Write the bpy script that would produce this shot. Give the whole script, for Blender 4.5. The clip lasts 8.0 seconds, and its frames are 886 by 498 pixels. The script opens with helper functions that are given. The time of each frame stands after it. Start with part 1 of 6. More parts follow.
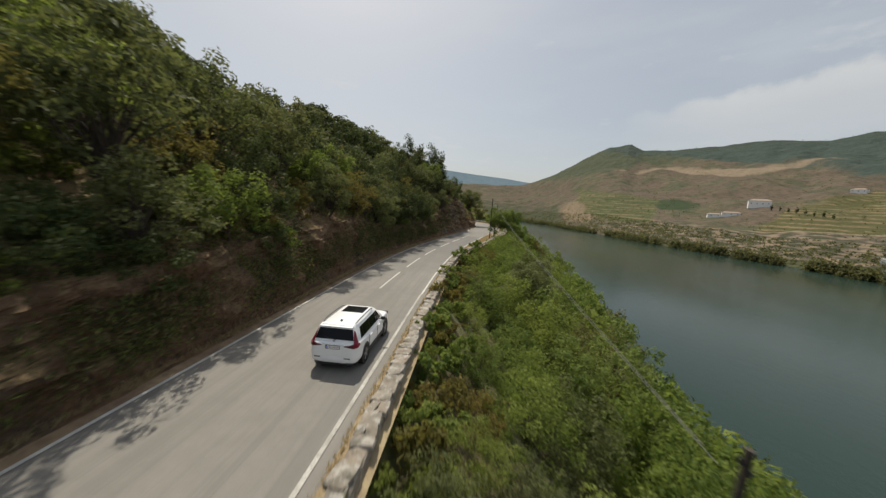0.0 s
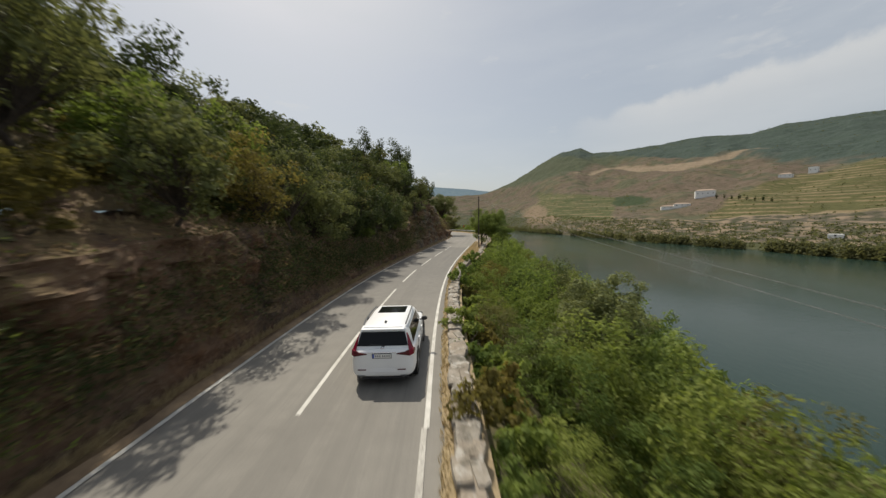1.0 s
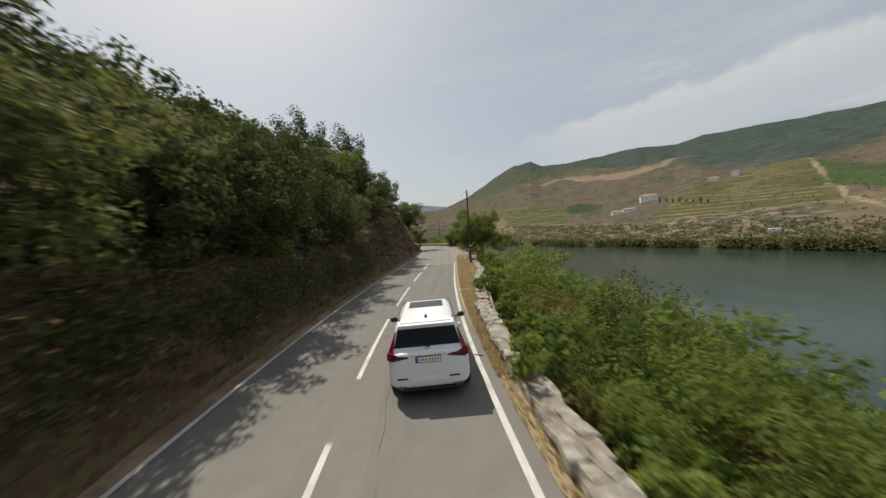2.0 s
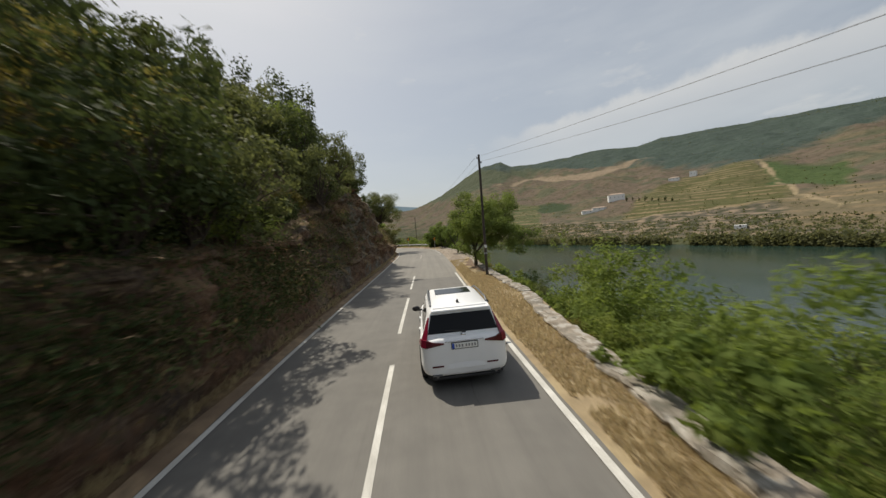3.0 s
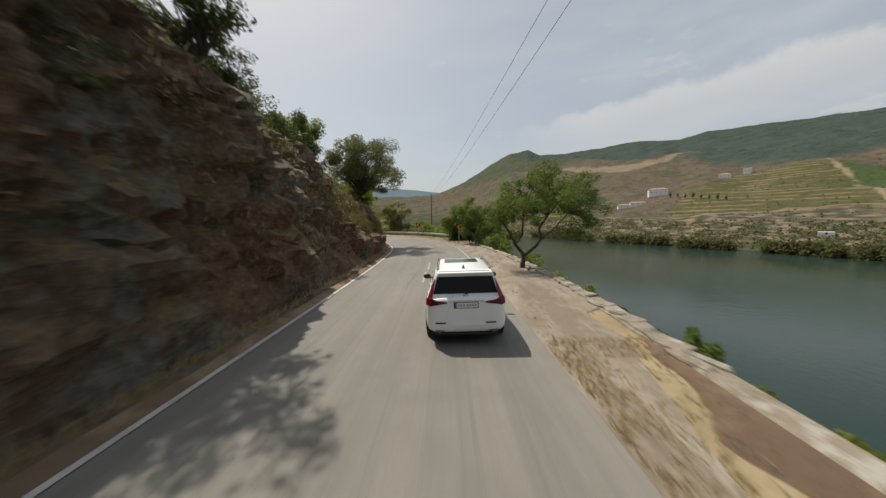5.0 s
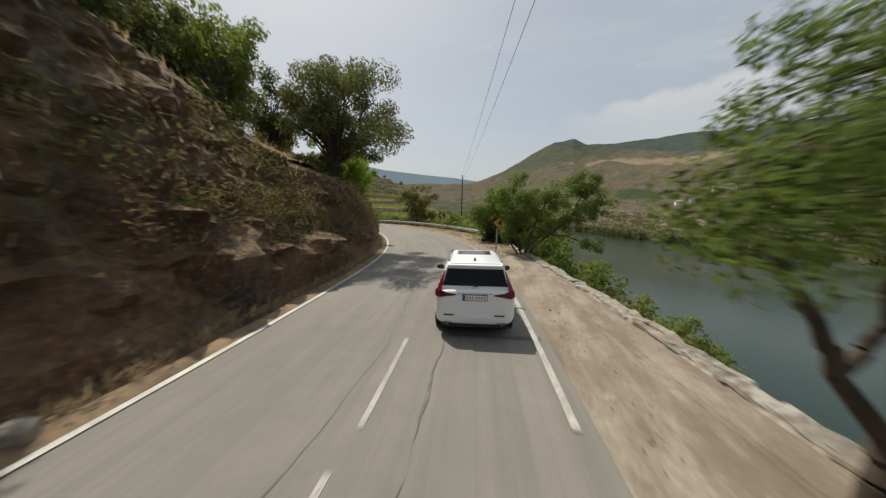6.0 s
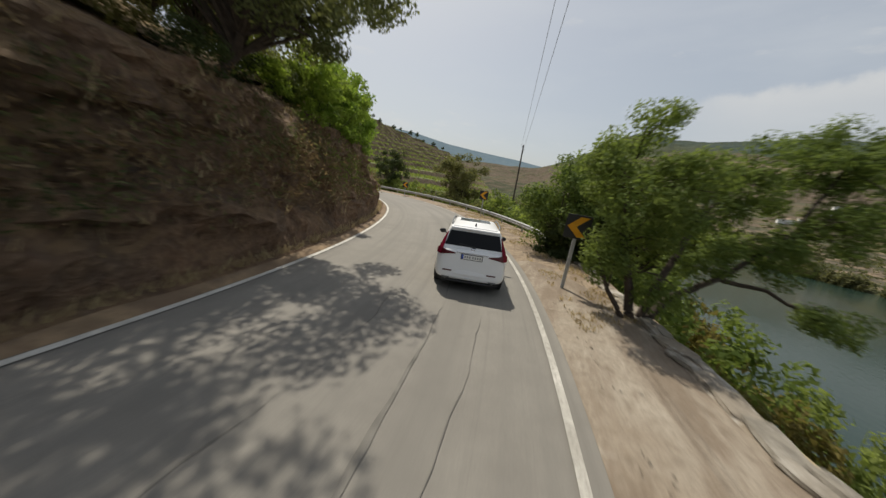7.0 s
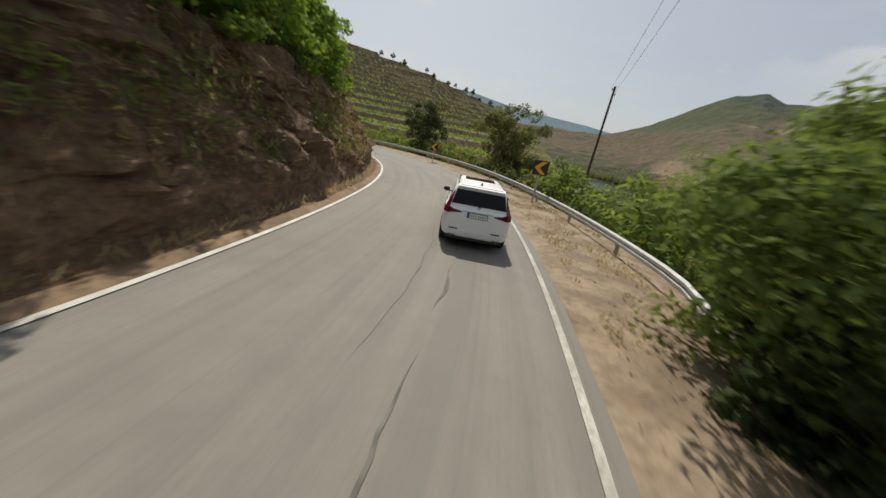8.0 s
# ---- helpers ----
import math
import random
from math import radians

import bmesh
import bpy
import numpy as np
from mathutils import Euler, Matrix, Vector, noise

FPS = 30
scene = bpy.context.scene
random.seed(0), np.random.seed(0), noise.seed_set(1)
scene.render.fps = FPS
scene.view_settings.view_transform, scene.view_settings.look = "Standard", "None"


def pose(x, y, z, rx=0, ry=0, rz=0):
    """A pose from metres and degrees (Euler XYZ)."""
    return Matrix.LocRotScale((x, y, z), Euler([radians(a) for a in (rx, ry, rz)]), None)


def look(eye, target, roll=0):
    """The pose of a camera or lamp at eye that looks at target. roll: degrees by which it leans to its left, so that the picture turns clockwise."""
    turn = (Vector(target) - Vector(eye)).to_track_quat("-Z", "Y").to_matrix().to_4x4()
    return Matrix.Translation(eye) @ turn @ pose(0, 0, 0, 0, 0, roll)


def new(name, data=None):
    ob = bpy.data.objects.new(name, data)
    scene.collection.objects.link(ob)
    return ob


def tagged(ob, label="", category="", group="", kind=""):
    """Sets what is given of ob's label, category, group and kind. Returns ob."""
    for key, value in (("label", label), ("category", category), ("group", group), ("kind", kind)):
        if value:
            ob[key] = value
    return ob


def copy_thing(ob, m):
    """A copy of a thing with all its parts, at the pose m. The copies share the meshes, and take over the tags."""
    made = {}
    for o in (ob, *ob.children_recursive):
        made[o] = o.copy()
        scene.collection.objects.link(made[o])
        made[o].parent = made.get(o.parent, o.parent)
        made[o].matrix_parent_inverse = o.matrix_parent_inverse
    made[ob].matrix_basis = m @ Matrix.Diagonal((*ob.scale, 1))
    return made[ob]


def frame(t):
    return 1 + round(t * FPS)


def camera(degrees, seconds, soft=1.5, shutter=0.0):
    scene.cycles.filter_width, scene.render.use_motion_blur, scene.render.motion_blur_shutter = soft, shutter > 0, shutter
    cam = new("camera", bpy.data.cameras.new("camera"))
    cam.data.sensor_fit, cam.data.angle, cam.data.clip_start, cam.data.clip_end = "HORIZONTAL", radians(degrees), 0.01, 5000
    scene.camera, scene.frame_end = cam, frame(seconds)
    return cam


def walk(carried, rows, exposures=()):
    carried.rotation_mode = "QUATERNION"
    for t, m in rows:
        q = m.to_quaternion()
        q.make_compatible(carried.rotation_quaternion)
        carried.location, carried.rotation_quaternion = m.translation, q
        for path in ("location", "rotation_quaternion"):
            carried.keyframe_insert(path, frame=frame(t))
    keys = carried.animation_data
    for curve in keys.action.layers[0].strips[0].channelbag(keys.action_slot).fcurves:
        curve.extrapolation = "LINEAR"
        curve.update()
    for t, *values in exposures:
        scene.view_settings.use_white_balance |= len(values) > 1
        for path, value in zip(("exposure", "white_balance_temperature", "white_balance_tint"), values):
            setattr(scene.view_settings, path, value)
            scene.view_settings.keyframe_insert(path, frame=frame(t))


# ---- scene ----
# The camera: a small drone that swings in over the road and follows the car.
cam = camera(107.84, 8.0, soft=1.4, shutter=0.28)
PATH = [
    (0, 16.08, -12.434, 6.293, 18.6, -7.74, -3.3), (0.5, 13.005, -5.761, 5.67, 15.83, -6.7, -0.58),
    (1, 9.921, 1.436, 4.748, 12.26, -5.27, 1.37), (1.5, 7.121, 8.939, 4.035, 8.72, -4.23, 2.26),
    (2, 4.779, 16.826, 3.6, 5.03, -2.74, 4.56), (3.5, 0.904, 37.974, 2.891, -1.17, -3.35, 4.42),
    (4, 0.523, 45.016, 2.404, -0.14, -3.76, 3.02), (4.5, 0.552, 51.672, 2.723, 1.38, -4.38, 2.1),
    (6, 0.166, 73.545, 2.908, 10.01, -7.16, -0.65), (6.5, -0.08, 79.372, 2.797, 14.38, -8.71, -4.01),
    (7, -0.584, 85.663, 2.694, 20.15, -11.69, -8.05), (7.5, -1.502, 91.431, 2.629, 25.38, -14.75, -9.74),
    (8, -3.148, 97.062, 2.735, 29.84, -19.16, -9.69)]
walk(cam, [(t, pose(x, y, z, 90 + p, r, w)) for t, x, y, z, w, p, r in PATH], exposures=[(0, -0.01, 7000, 8), (8, -0.01, 7000, 8)])

# ---- light ----
SUN_EL, SUN_LEFT = 55.5, 39.0          # degrees up, and to the left of straight ahead (+y)
sun = new("sun", bpy.data.lights.new("sun", "SUN"))
sun.data.energy, sun.data.angle, sun.data.color = 4.2, radians(0.6), (1.0, 0.95, 0.87)
sd = Vector((-math.sin(radians(SUN_LEFT)) * math.cos(radians(SUN_EL)), math.cos(radians(SUN_LEFT)) * math.cos(radians(SUN_EL)), math.sin(radians(SUN_EL))))
sun.matrix_world = look(sd * 100, (0, 0, 0))


CLOUD_LOW, CLOUD_HIGH = (0.32, 0.905, 0.270), (0.74, 0.60, 0.305)      # the bank's upper edge


def build_world():
    w = bpy.data.worlds.new("sky")
    scene.world = w
    w.use_nodes = True
    nt = w.node_tree
    N, L = nt.nodes, nt.links
    N.clear()
    out, bg, sky = N.new("ShaderNodeOutputWorld"), N.new("ShaderNodeBackground"), N.new("ShaderNodeTexSky")
    sky.sky_type, sky.sun_disc = "NISHITA", False
    sky.sun_elevation, sky.sun_rotation = radians(SUN_EL), radians(-SUN_LEFT)
    sky.air_density, sky.dust_density, sky.ozone_density, sky.altitude = 1.0, 3.0, 1.0, 150
    # thin high haze and streaks of cloud over the whole dome
    tc, mp = N.new("ShaderNodeTexCoord"), N.new("ShaderNodeMapping")
    mp.inputs["Scale"].default_value = (1.2, 2.0, 5.5)
    mp.inputs["Rotation"].default_value = (0.25, 0.35, 0.5)
    nz, rmp = N.new("ShaderNodeTexNoise"), N.new("ShaderNodeValToRGB")
    nz.inputs["Scale"].default_value, nz.inputs["Detail"].default_value, nz.inputs["Roughness"].default_value = 1.5, 7, 0.55
    rmp.color_ramp.elements[0].position, rmp.color_ramp.elements[0].color = 0.42, (0.46, 0.46, 0.46, 1)
    rmp.color_ramp.elements[1].position, rmp.color_ramp.elements[1].color = 0.72, (0.68, 0.68, 0.68, 1)
    mix = N.new("ShaderNodeMix")
    mix.data_type = "RGBA"
    mix.inputs["B"].default_value = (6.25, 6.8, 7.65, 1)
    L.new(tc.outputs["Generated"], mp.inputs["Vector"])
    L.new(mp.outputs[0], nz.inputs["Vector"])
    L.new(nz.outputs["Fac"], rmp.inputs["Fac"])
    # a broken white bank of cloud low over the far hills
    geo, fac = tc.outputs["Generated"], rmp.outputs["Color"]

    def dot(v):
        d = N.new("ShaderNodeVectorMath")
        d.operation = "DOT_PRODUCT"
        d.inputs[1].default_value = v
        L.new(geo, d.inputs[0])
        return d.outputs["Value"]

    def mth(op, a, b):
        x = N.new("ShaderNodeMath")
        x.operation, x.use_clamp = op, op == "MULTIPLY_ADD"
        for i, v in enumerate((a, b)):
            if isinstance(v, (int, float)):
                x.inputs[i].default_value = v
            else:
                L.new(v, x.inputs[i])
        return x.outputs[0]
    lo, hi = Vector(CLOUD_LOW).normalized(), Vector(CLOUD_HIGH).normalized()
    nb = N.new("ShaderNodeTexNoise")
    nb.inputs["Scale"].default_value, nb.inputs["Detail"].default_value, nb.inputs["Roughness"].default_value = 7.0, 8, 0.6
    L.new(geo, nb.inputs["Vector"])
    below = mth("ADD", dot(lo.cross(hi).normalized()), mth("MULTIPLY", mth("SUBTRACT", nb.outputs["Fac"], 0.5), 0.11))
    rb, rg = N.new("ShaderNodeValToRGB"), N.new("ShaderNodeValToRGB")
    el = rb.color_ramp.elements
    el.new(0.5)
    for e, (at, v) in zip(el, ((0.497, 0.0), (0.505, 1.0), (0.58, 0.0))):
        e.position, e.color = at, (v, v, v, 1)
    rg.color_ramp.elements[0].position, rg.color_ramp.elements[1].position = 0.86, 0.95
    L.new(mth("ADD", mth("MULTIPLY", below, 0.5), 0.5), rb.inputs["Fac"])
    L.new(dot((lo * 0.35 + hi * 0.65).normalized()), rg.inputs["Fac"])
    bank = mth("MULTIPLY", mth("MULTIPLY", rb.outputs["Color"], rg.outputs["Color"]), mth("ADD", mth("MULTIPLY", nb.outputs["Fac"], 0.8), 0.15))
    # small torn shreds of cloud
    ns, rs = N.new("ShaderNodeTexNoise"), N.new("ShaderNodeValToRGB")
    ms = N.new("ShaderNodeMapping")
    ms.inputs["Scale"].default_value, ms.inputs["Rotation"].default_value = (1.0, 1.0, 3.2), (0.1, 0.2, 0.9)
    ns.inputs["Scale"].default_value, ns.inputs["Detail"].default_value, ns.inputs["Roughness"].default_value = 4.2, 7, 0.62
    rs.color_ramp.elements[0].position, rs.color_ramp.elements[1].position = 0.60, 0.74
    L.new(geo, ms.inputs["Vector"])
    L.new(ms.outputs[0], ns.inputs["Vector"])
    L.new(ns.outputs["Fac"], rs.inputs["Fac"])
    bank = mth("MAXIMUM", bank, mth("MULTIPLY", rs.outputs["Color"], 0.45))
    thick = N.new("ShaderNodeMix")
    thick.data_type = "RGBA"
    thick.inputs["B"].default_value = (7.3, 7.45, 7.75, 1)
    L.new(fac, mix.inputs["Factor"])
    L.new(bank, thick.inputs["Factor"])
    L.new(mix.outputs["Result"], thick.inputs["A"])
    L.new(sky.outputs[0], mix.inputs["A"])
    L.new(thick.outputs["Result"], bg.inputs["Color"])
    bg.inputs["Strength"].default_value = 0.094
    L.new(bg.outputs[0], out.inputs["Surface"])


build_world()

# ---- materials ----


class Nodes:
    """A material's node tree, with short calls."""

    def __init__(self, name):
        self.m = bpy.data.materials.new(name)
        self.m.use_nodes = True
        self.N, self.L = self.m.node_tree.nodes, self.m.node_tree.links
        self.b = self.N["Principled BSDF"]
        self.pos = self.N.new("ShaderNodeNewGeometry")

    def noise(self, scale, detail=4, rough=0.55, stretch=(1, 1, 1), vec=None):
        mp = self.N.new("ShaderNodeMapping")
        mp.inputs["Scale"].default_value = stretch
        self.L.new(vec or self.pos.outputs["Position"], mp.inputs["Vector"])
        n = self.N.new("ShaderNodeTexNoise")
        n.inputs["Scale"].default_value, n.inputs["Detail"].default_value, n.inputs["Roughness"].default_value = scale, detail, rough
        self.L.new(mp.outputs[0], n.inputs["Vector"])
        return n.outputs["Fac"]

    def ramp(self, fac, *stops):
        r = self.N.new("ShaderNodeValToRGB")
        el = r.color_ramp.elements
        while len(el) < len(stops):
            el.new(0.5)
        for e, (p, c) in zip(el, stops):
            e.position, e.color = p, (*c, 1) if isinstance(c, tuple) else (c, c, c, 1)
        self.L.new(fac, r.inputs["Fac"])
        return r.outputs["Color"]

    def mix(self, fac, a, b, kind="MIX"):
        x = self.N.new("ShaderNodeMix")
        x.data_type, x.blend_type = "RGBA", kind
        for sock, v in (("Factor", fac), ("A", a), ("B", b)):
            if isinstance(v, tuple):
                x.inputs[sock].default_value = (*v, 1)
            elif isinstance(v, (int, float)):
                x.inputs[sock].default_value = v
            else:
                self.L.new(v, x.inputs[sock])
        return x.outputs["Result"]

    def math(self, op, a, b=0.0):
        x = self.N.new("ShaderNodeMath")
        x.operation = op
        for i, v in ((0, a), (1, b)):
            if isinstance(v, (int, float)):
                x.inputs[i].default_value = v
            else:
                self.L.new(v, x.inputs[i])
        return x.outputs[0]

    def done(self, col, rough=0.8, bump=None, strength=0.4, dist=0.05, metal=0.0, spec=None):
        for sock, v in (("Base Color", col), ("Roughness", rough), ("Metallic", metal)):
            if isinstance(v, tuple):
                self.b.inputs[sock].default_value = (*v, 1)
            elif isinstance(v, (int, float)):
                self.b.inputs[sock].default_value = v
            else:
                self.L.new(v, self.b.inputs[sock])
        if spec is not None:
            self.b.inputs["Specular IOR Level"].default_value = spec
        if bump is not None:
            bp = self.N.new("ShaderNodeBump")
            bp.inputs["Strength"].default_value, bp.inputs["Distance"].default_value = strength, dist
            self.L.new(bump, bp.inputs["Height"])
            self.L.new(bp.outputs[0], self.b.inputs["Normal"])
        return self.m


def plain(name, col, rough=0.6, metal=0.0, var=0.12, scale=6.0, spec=None):
    k = Nodes(name)
    n = k.noise(scale, 5)
    c = k.ramp(n, (0.3, tuple(v * (1 - var) for v in col)), (0.7, tuple(min(1, v * (1 + var)) for v in col)))
    return k.done(c, rough, n, 0.08, 0.01, metal, spec)


def up_factor(k, lo, hi):
    sx = k.N.new("ShaderNodeSeparateXYZ")
    k.L.new(k.pos.outputs["Normal"], sx.inputs[0])
    return k.ramp(sx.outputs["Z"], (lo, 0.0), (hi, 1.0))


def mat_asphalt(name="asphalt", young=0.0):
    """Worn asphalt; young is how far the surface is still dark, from the resurfaced stretch's start on."""
    k = Nodes(name)
    at = k.N.new("ShaderNodeAttribute")
    at.attribute_name = "along"
    big, mid, fine = k.noise(0.22, 4), k.noise(1.6, 5, 0.6), k.noise(55, 3)
    lane = k.noise(1.0, 4, 0.6, (1.7, 0.035, 1), at.outputs["Vector"])
    thin = k.noise(1.0, 5, 0.7, (7.0, 0.10, 1), at.outputs["Vector"])
    c = k.ramp(big, (0.3, (0.176, 0.165, 0.147)), (0.7, (0.232, 0.219, 0.195)))
    c = k.mix(k.ramp(mid, (0.35, 0.0), (0.75, 0.5)), c, (0.272, 0.258, 0.229))
    c = k.mix(k.ramp(lane, (0.40, 0.55), (0.56, 0.0)), c, (0.155, 0.147, 0.132))
    c = k.mix(k.ramp(thin, (0.54, 0.0), (0.72, 0.5)), c, (0.135, 0.127, 0.113))
    c = k.mix(k.ramp(k.noise(2.6, 5, 0.7), (0.62, 0.0), (0.74, 0.5)), c, (0.13, 0.123, 0.11))
    c = k.mix(k.ramp(fine, (0.35, 0.0), (0.65, 0.45)), c, (0.13, 0.123, 0.112))
    if young:
        sx = k.N.new("ShaderNodeSeparateXYZ")
        k.L.new(at.outputs["Vector"], sx.inputs[0])
        k2 = k.ramp(k.math("MULTIPLY", k.math("ADD", sx.outputs["Y"], k.math("MULTIPLY", lane, 14.0)), 0.01), (0.20, 0.0), (0.36, young))
        c = k.mix(k2, c, k.ramp(mid, (0.3, (0.088, 0.085, 0.080)), (0.7, (0.128, 0.123, 0.114))))
    return k.done(c, 0.85, fine, 0.25, 0.01)


def mat_paint():
    k = Nodes("road_paint")
    a, b = k.noise(1.3, 5), k.noise(30, 4)
    c = k.mix(k.ramp(a, (0.38, 0.0), (0.7, 0.75)), (0.62, 0.61, 0.57), (0.36, 0.345, 0.31))
    c = k.mix(k.ramp(b, (0.48, 0.0), (0.72, 0.75)), c, (0.25, 0.24, 0.22))
    return k.done(c, 0.7)


def mat_worn():
    k = Nodes("worn_road_paint")
    a, b = k.noise(0.8, 6, 0.65), k.noise(22, 4)
    c = k.mix(k.ramp(a, (0.36, 0.0), (0.6, 0.9)), (0.54, 0.525, 0.485), (0.33, 0.315, 0.28))
    c = k.mix(k.ramp(b, (0.44, 0.0), (0.62, 0.8)), c, (0.235, 0.223, 0.20))
    return k.done(c, 0.8)


def mat_rock():
    k = Nodes("cut_rock")
    strata = k.noise(0.55, 6, 0.62, (1, 1, 0.9))
    fine, dirt = k.noise(3.5, 7, 0.65), k.noise(0.16, 4)
    c = k.ramp(strata, (0.28, (0.040, 0.029, 0.021)), (0.48, (0.105, 0.070, 0.045)), (0.58, (0.12, 0.105, 0.085)), (0.78, (0.21, 0.19, 0.16)))
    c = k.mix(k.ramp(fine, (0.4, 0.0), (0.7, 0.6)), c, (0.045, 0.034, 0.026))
    c = k.mix(k.ramp(dirt, (0.42, 0.0), (0.6, 0.8)), c, (0.19, 0.105, 0.055))
    g = k.math("MULTIPLY", up_factor(k, 0.35, 0.75), k.ramp(k.noise(0.9, 5), (0.44, 0.0), (0.62, 1.0)))
    c = k.mix(g, c, k.ramp(k.noise(6, 4), (0.3, (0.17, 0.11, 0.05)), (0.7, (0.30, 0.215, 0.105))))
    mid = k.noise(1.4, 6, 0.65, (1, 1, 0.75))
    # crevice shade as colour: near-black where this noise, shared with the bump, dips
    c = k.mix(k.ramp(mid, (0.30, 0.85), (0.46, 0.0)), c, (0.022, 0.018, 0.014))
    c = k.mix(k.ramp(mid, (0.56, 0.0), (0.72, 0.7)), c, (0.24, 0.165, 0.10))
    c = k.mix(k.ramp(k.noise(0.55, 5, 0.7), (0.43, 0.0), (0.56, 0.85)), c, k.ramp(fine, (0.35, (0.075, 0.034, 0.017)), (0.65, (0.24, 0.118, 0.055))))
    c = k.mix(k.ramp(k.noise(7.0, 5, 0.7), (0.52, 0.0), (0.66, 0.7)), c, (0.25, 0.18, 0.115))
    lichen = k.math("MULTIPLY", k.ramp(k.noise(0.21, 4, 0.6), (0.43, 0.0), (0.54, 1.0)), k.ramp(k.noise(1.1, 6, 0.7), (0.46, 0.0), (0.56, 0.9)))
    sx = k.N.new("ShaderNodeSeparateXYZ")
    k.L.new(k.pos.outputs["Position"], sx.inputs[0])
    where = k.math("MULTIPLY", sx.outputs["Y"], 0.01)
    lichen = k.math("MULTIPLY", lichen, k.ramp(where, (0.46, 0.15), (0.56, 1.0), (0.74, 1.0), (0.84, 0.2)))
    c = k.mix(lichen, c, k.ramp(fine, (0.35, (0.10, 0.102, 0.082)), (0.65, (0.25, 0.245, 0.20))))
    c = k.mix(g, c, k.ramp(k.noise(6, 4), (0.3, (0.17, 0.11, 0.05)), (0.7, (0.32, 0.225, 0.11))))
    # reddish soil farther along, made paler in place of grazing sunlight
    lit_earth = k.math("MULTIPLY", k.ramp(where, (0.83, 0.0), (0.92, 0.8)), k.ramp(k.noise(0.9, 6, 0.7), (0.38, 0.25), (0.58, 1.0)))
    c = k.mix(lit_earth, c, k.ramp(fine, (0.35, (0.15, 0.088, 0.052)), (0.65, (0.33, 0.205, 0.12))))
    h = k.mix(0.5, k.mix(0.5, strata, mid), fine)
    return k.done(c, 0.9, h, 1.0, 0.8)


def mat_soil(name, dry, soil, green=None, scale=0.3):
    k = Nodes(name)
    a, b, f = k.noise(scale, 6), k.noise(scale * 5, 5, 0.65), k.noise(14, 5, 0.7)
    c = k.mix(k.ramp(a, (0.42, 0.0), (0.6, 1.0)), dry, soil)
    c = k.mix(k.ramp(b, (0.45, 0.0), (0.7, 0.7)), c, tuple(v * 0.6 for v in soil))
    if green:
        c = k.mix(k.ramp(k.noise(scale * 2.3, 5), (0.5, 0.0), (0.66, 0.85)), c, green)
    c = k.mix(k.ramp(f, (0.35, 0.35), (0.7, 0.0)), c, tuple(v * 0.45 for v in dry))
    return k.done(c, 0.95, k.mix(0.5, b, f), 0.7, 0.08)


def mat_dirt():
    """Pale trodden dirt with darker wheel-worn and gravelly streaks."""
    k = Nodes("bare_dirt")
    a, b, f = k.noise(0.55, 6, 0.6), k.noise(1.1, 6, 0.65, (1.6, 0.3, 1)), k.noise(20, 5, 0.7)
    c = k.mix(k.ramp(a, (0.40, 0.0), (0.6, 1.0)), (0.37, 0.325, 0.265), (0.29, 0.24, 0.185))
    c = k.mix(k.ramp(b, (0.48, 0.0), (0.62, 0.75)), c, (0.20, 0.15, 0.11))
    c = k.mix(k.ramp(k.noise(2.3, 5, 0.7), (0.60, 0.0), (0.70, 0.7)), c, (0.47, 0.43, 0.37))
    c = k.mix(k.ramp(k.noise(0.35, 6, 0.7, (2.2, 0.6, 1)), (0.47, 0.0), (0.58, 0.8)), c, (0.185, 0.14, 0.10))
    c = k.mix(k.ramp(k.noise(5.0, 5, 0.7), (0.55, 0.0), (0.64, 0.6)), c, (0.16, 0.125, 0.09))
    c = k.mix(k.ramp(f, (0.35, 0.6), (0.6, 0.0)), c, (0.15, 0.12, 0.09))
    return k.done(c, 0.95, k.mix(0.5, a, f), 0.7, 0.06)


def mat_leaf(name, dark, light, yellow=None, thin=0.46):
    k = Nodes(name)
    k2 = k.pos.outputs["Random Per Island"]
    c = k.ramp(k2, (0.0, dark), (0.65, light), (1.0, yellow or light))
    c = k.mix(k.ramp(k.noise(0.9, 3), (0.38, 0.0), (0.62, 0.55)), c, tuple(v * 0.8 for v in dark))
    c = k.mix(k.ramp(k.noise(0.33, 3), (0.48, 0.0), (0.66, 0.5)), c, tuple(min(0.4, v * 1.35) for v in (yellow or light)))
    oi = k.N.new("ShaderNodeObjectInfo")
    c = k.mix(0.42, c, k.ramp(oi.outputs["Random"], (0.0, tuple(v * 1.5 for v in dark)), (0.4, light), (0.75, tuple(min(0.4, v * 1.2) for v in (yellow or light))), (1.0, tuple(min(0.4, v * w) for v, w in zip(light, (1.5, 1.15, 1.0))))))
    m = k.done(c, 0.7, spec=0.1)
    tr, ad, out = k.N.new("ShaderNodeBsdfTranslucent"), k.N.new("ShaderNodeMixShader"), k.N["Material Output"]
    k.L.new(k.mix(0.35, k.mix(1.0, c, (1.25, 1.3, 1.0), "MULTIPLY"), tuple(v * w for v, w in zip(light, (1.7, 1.5, 1.0)))), tr.inputs["Color"])
    ad.inputs[0].default_value = thin
    k.L.new(k.b.outputs[0], ad.inputs[1])
    k.L.new(tr.outputs[0], ad.inputs[2])
    k.L.new(ad.outputs[0], out.inputs["Surface"])
    return m


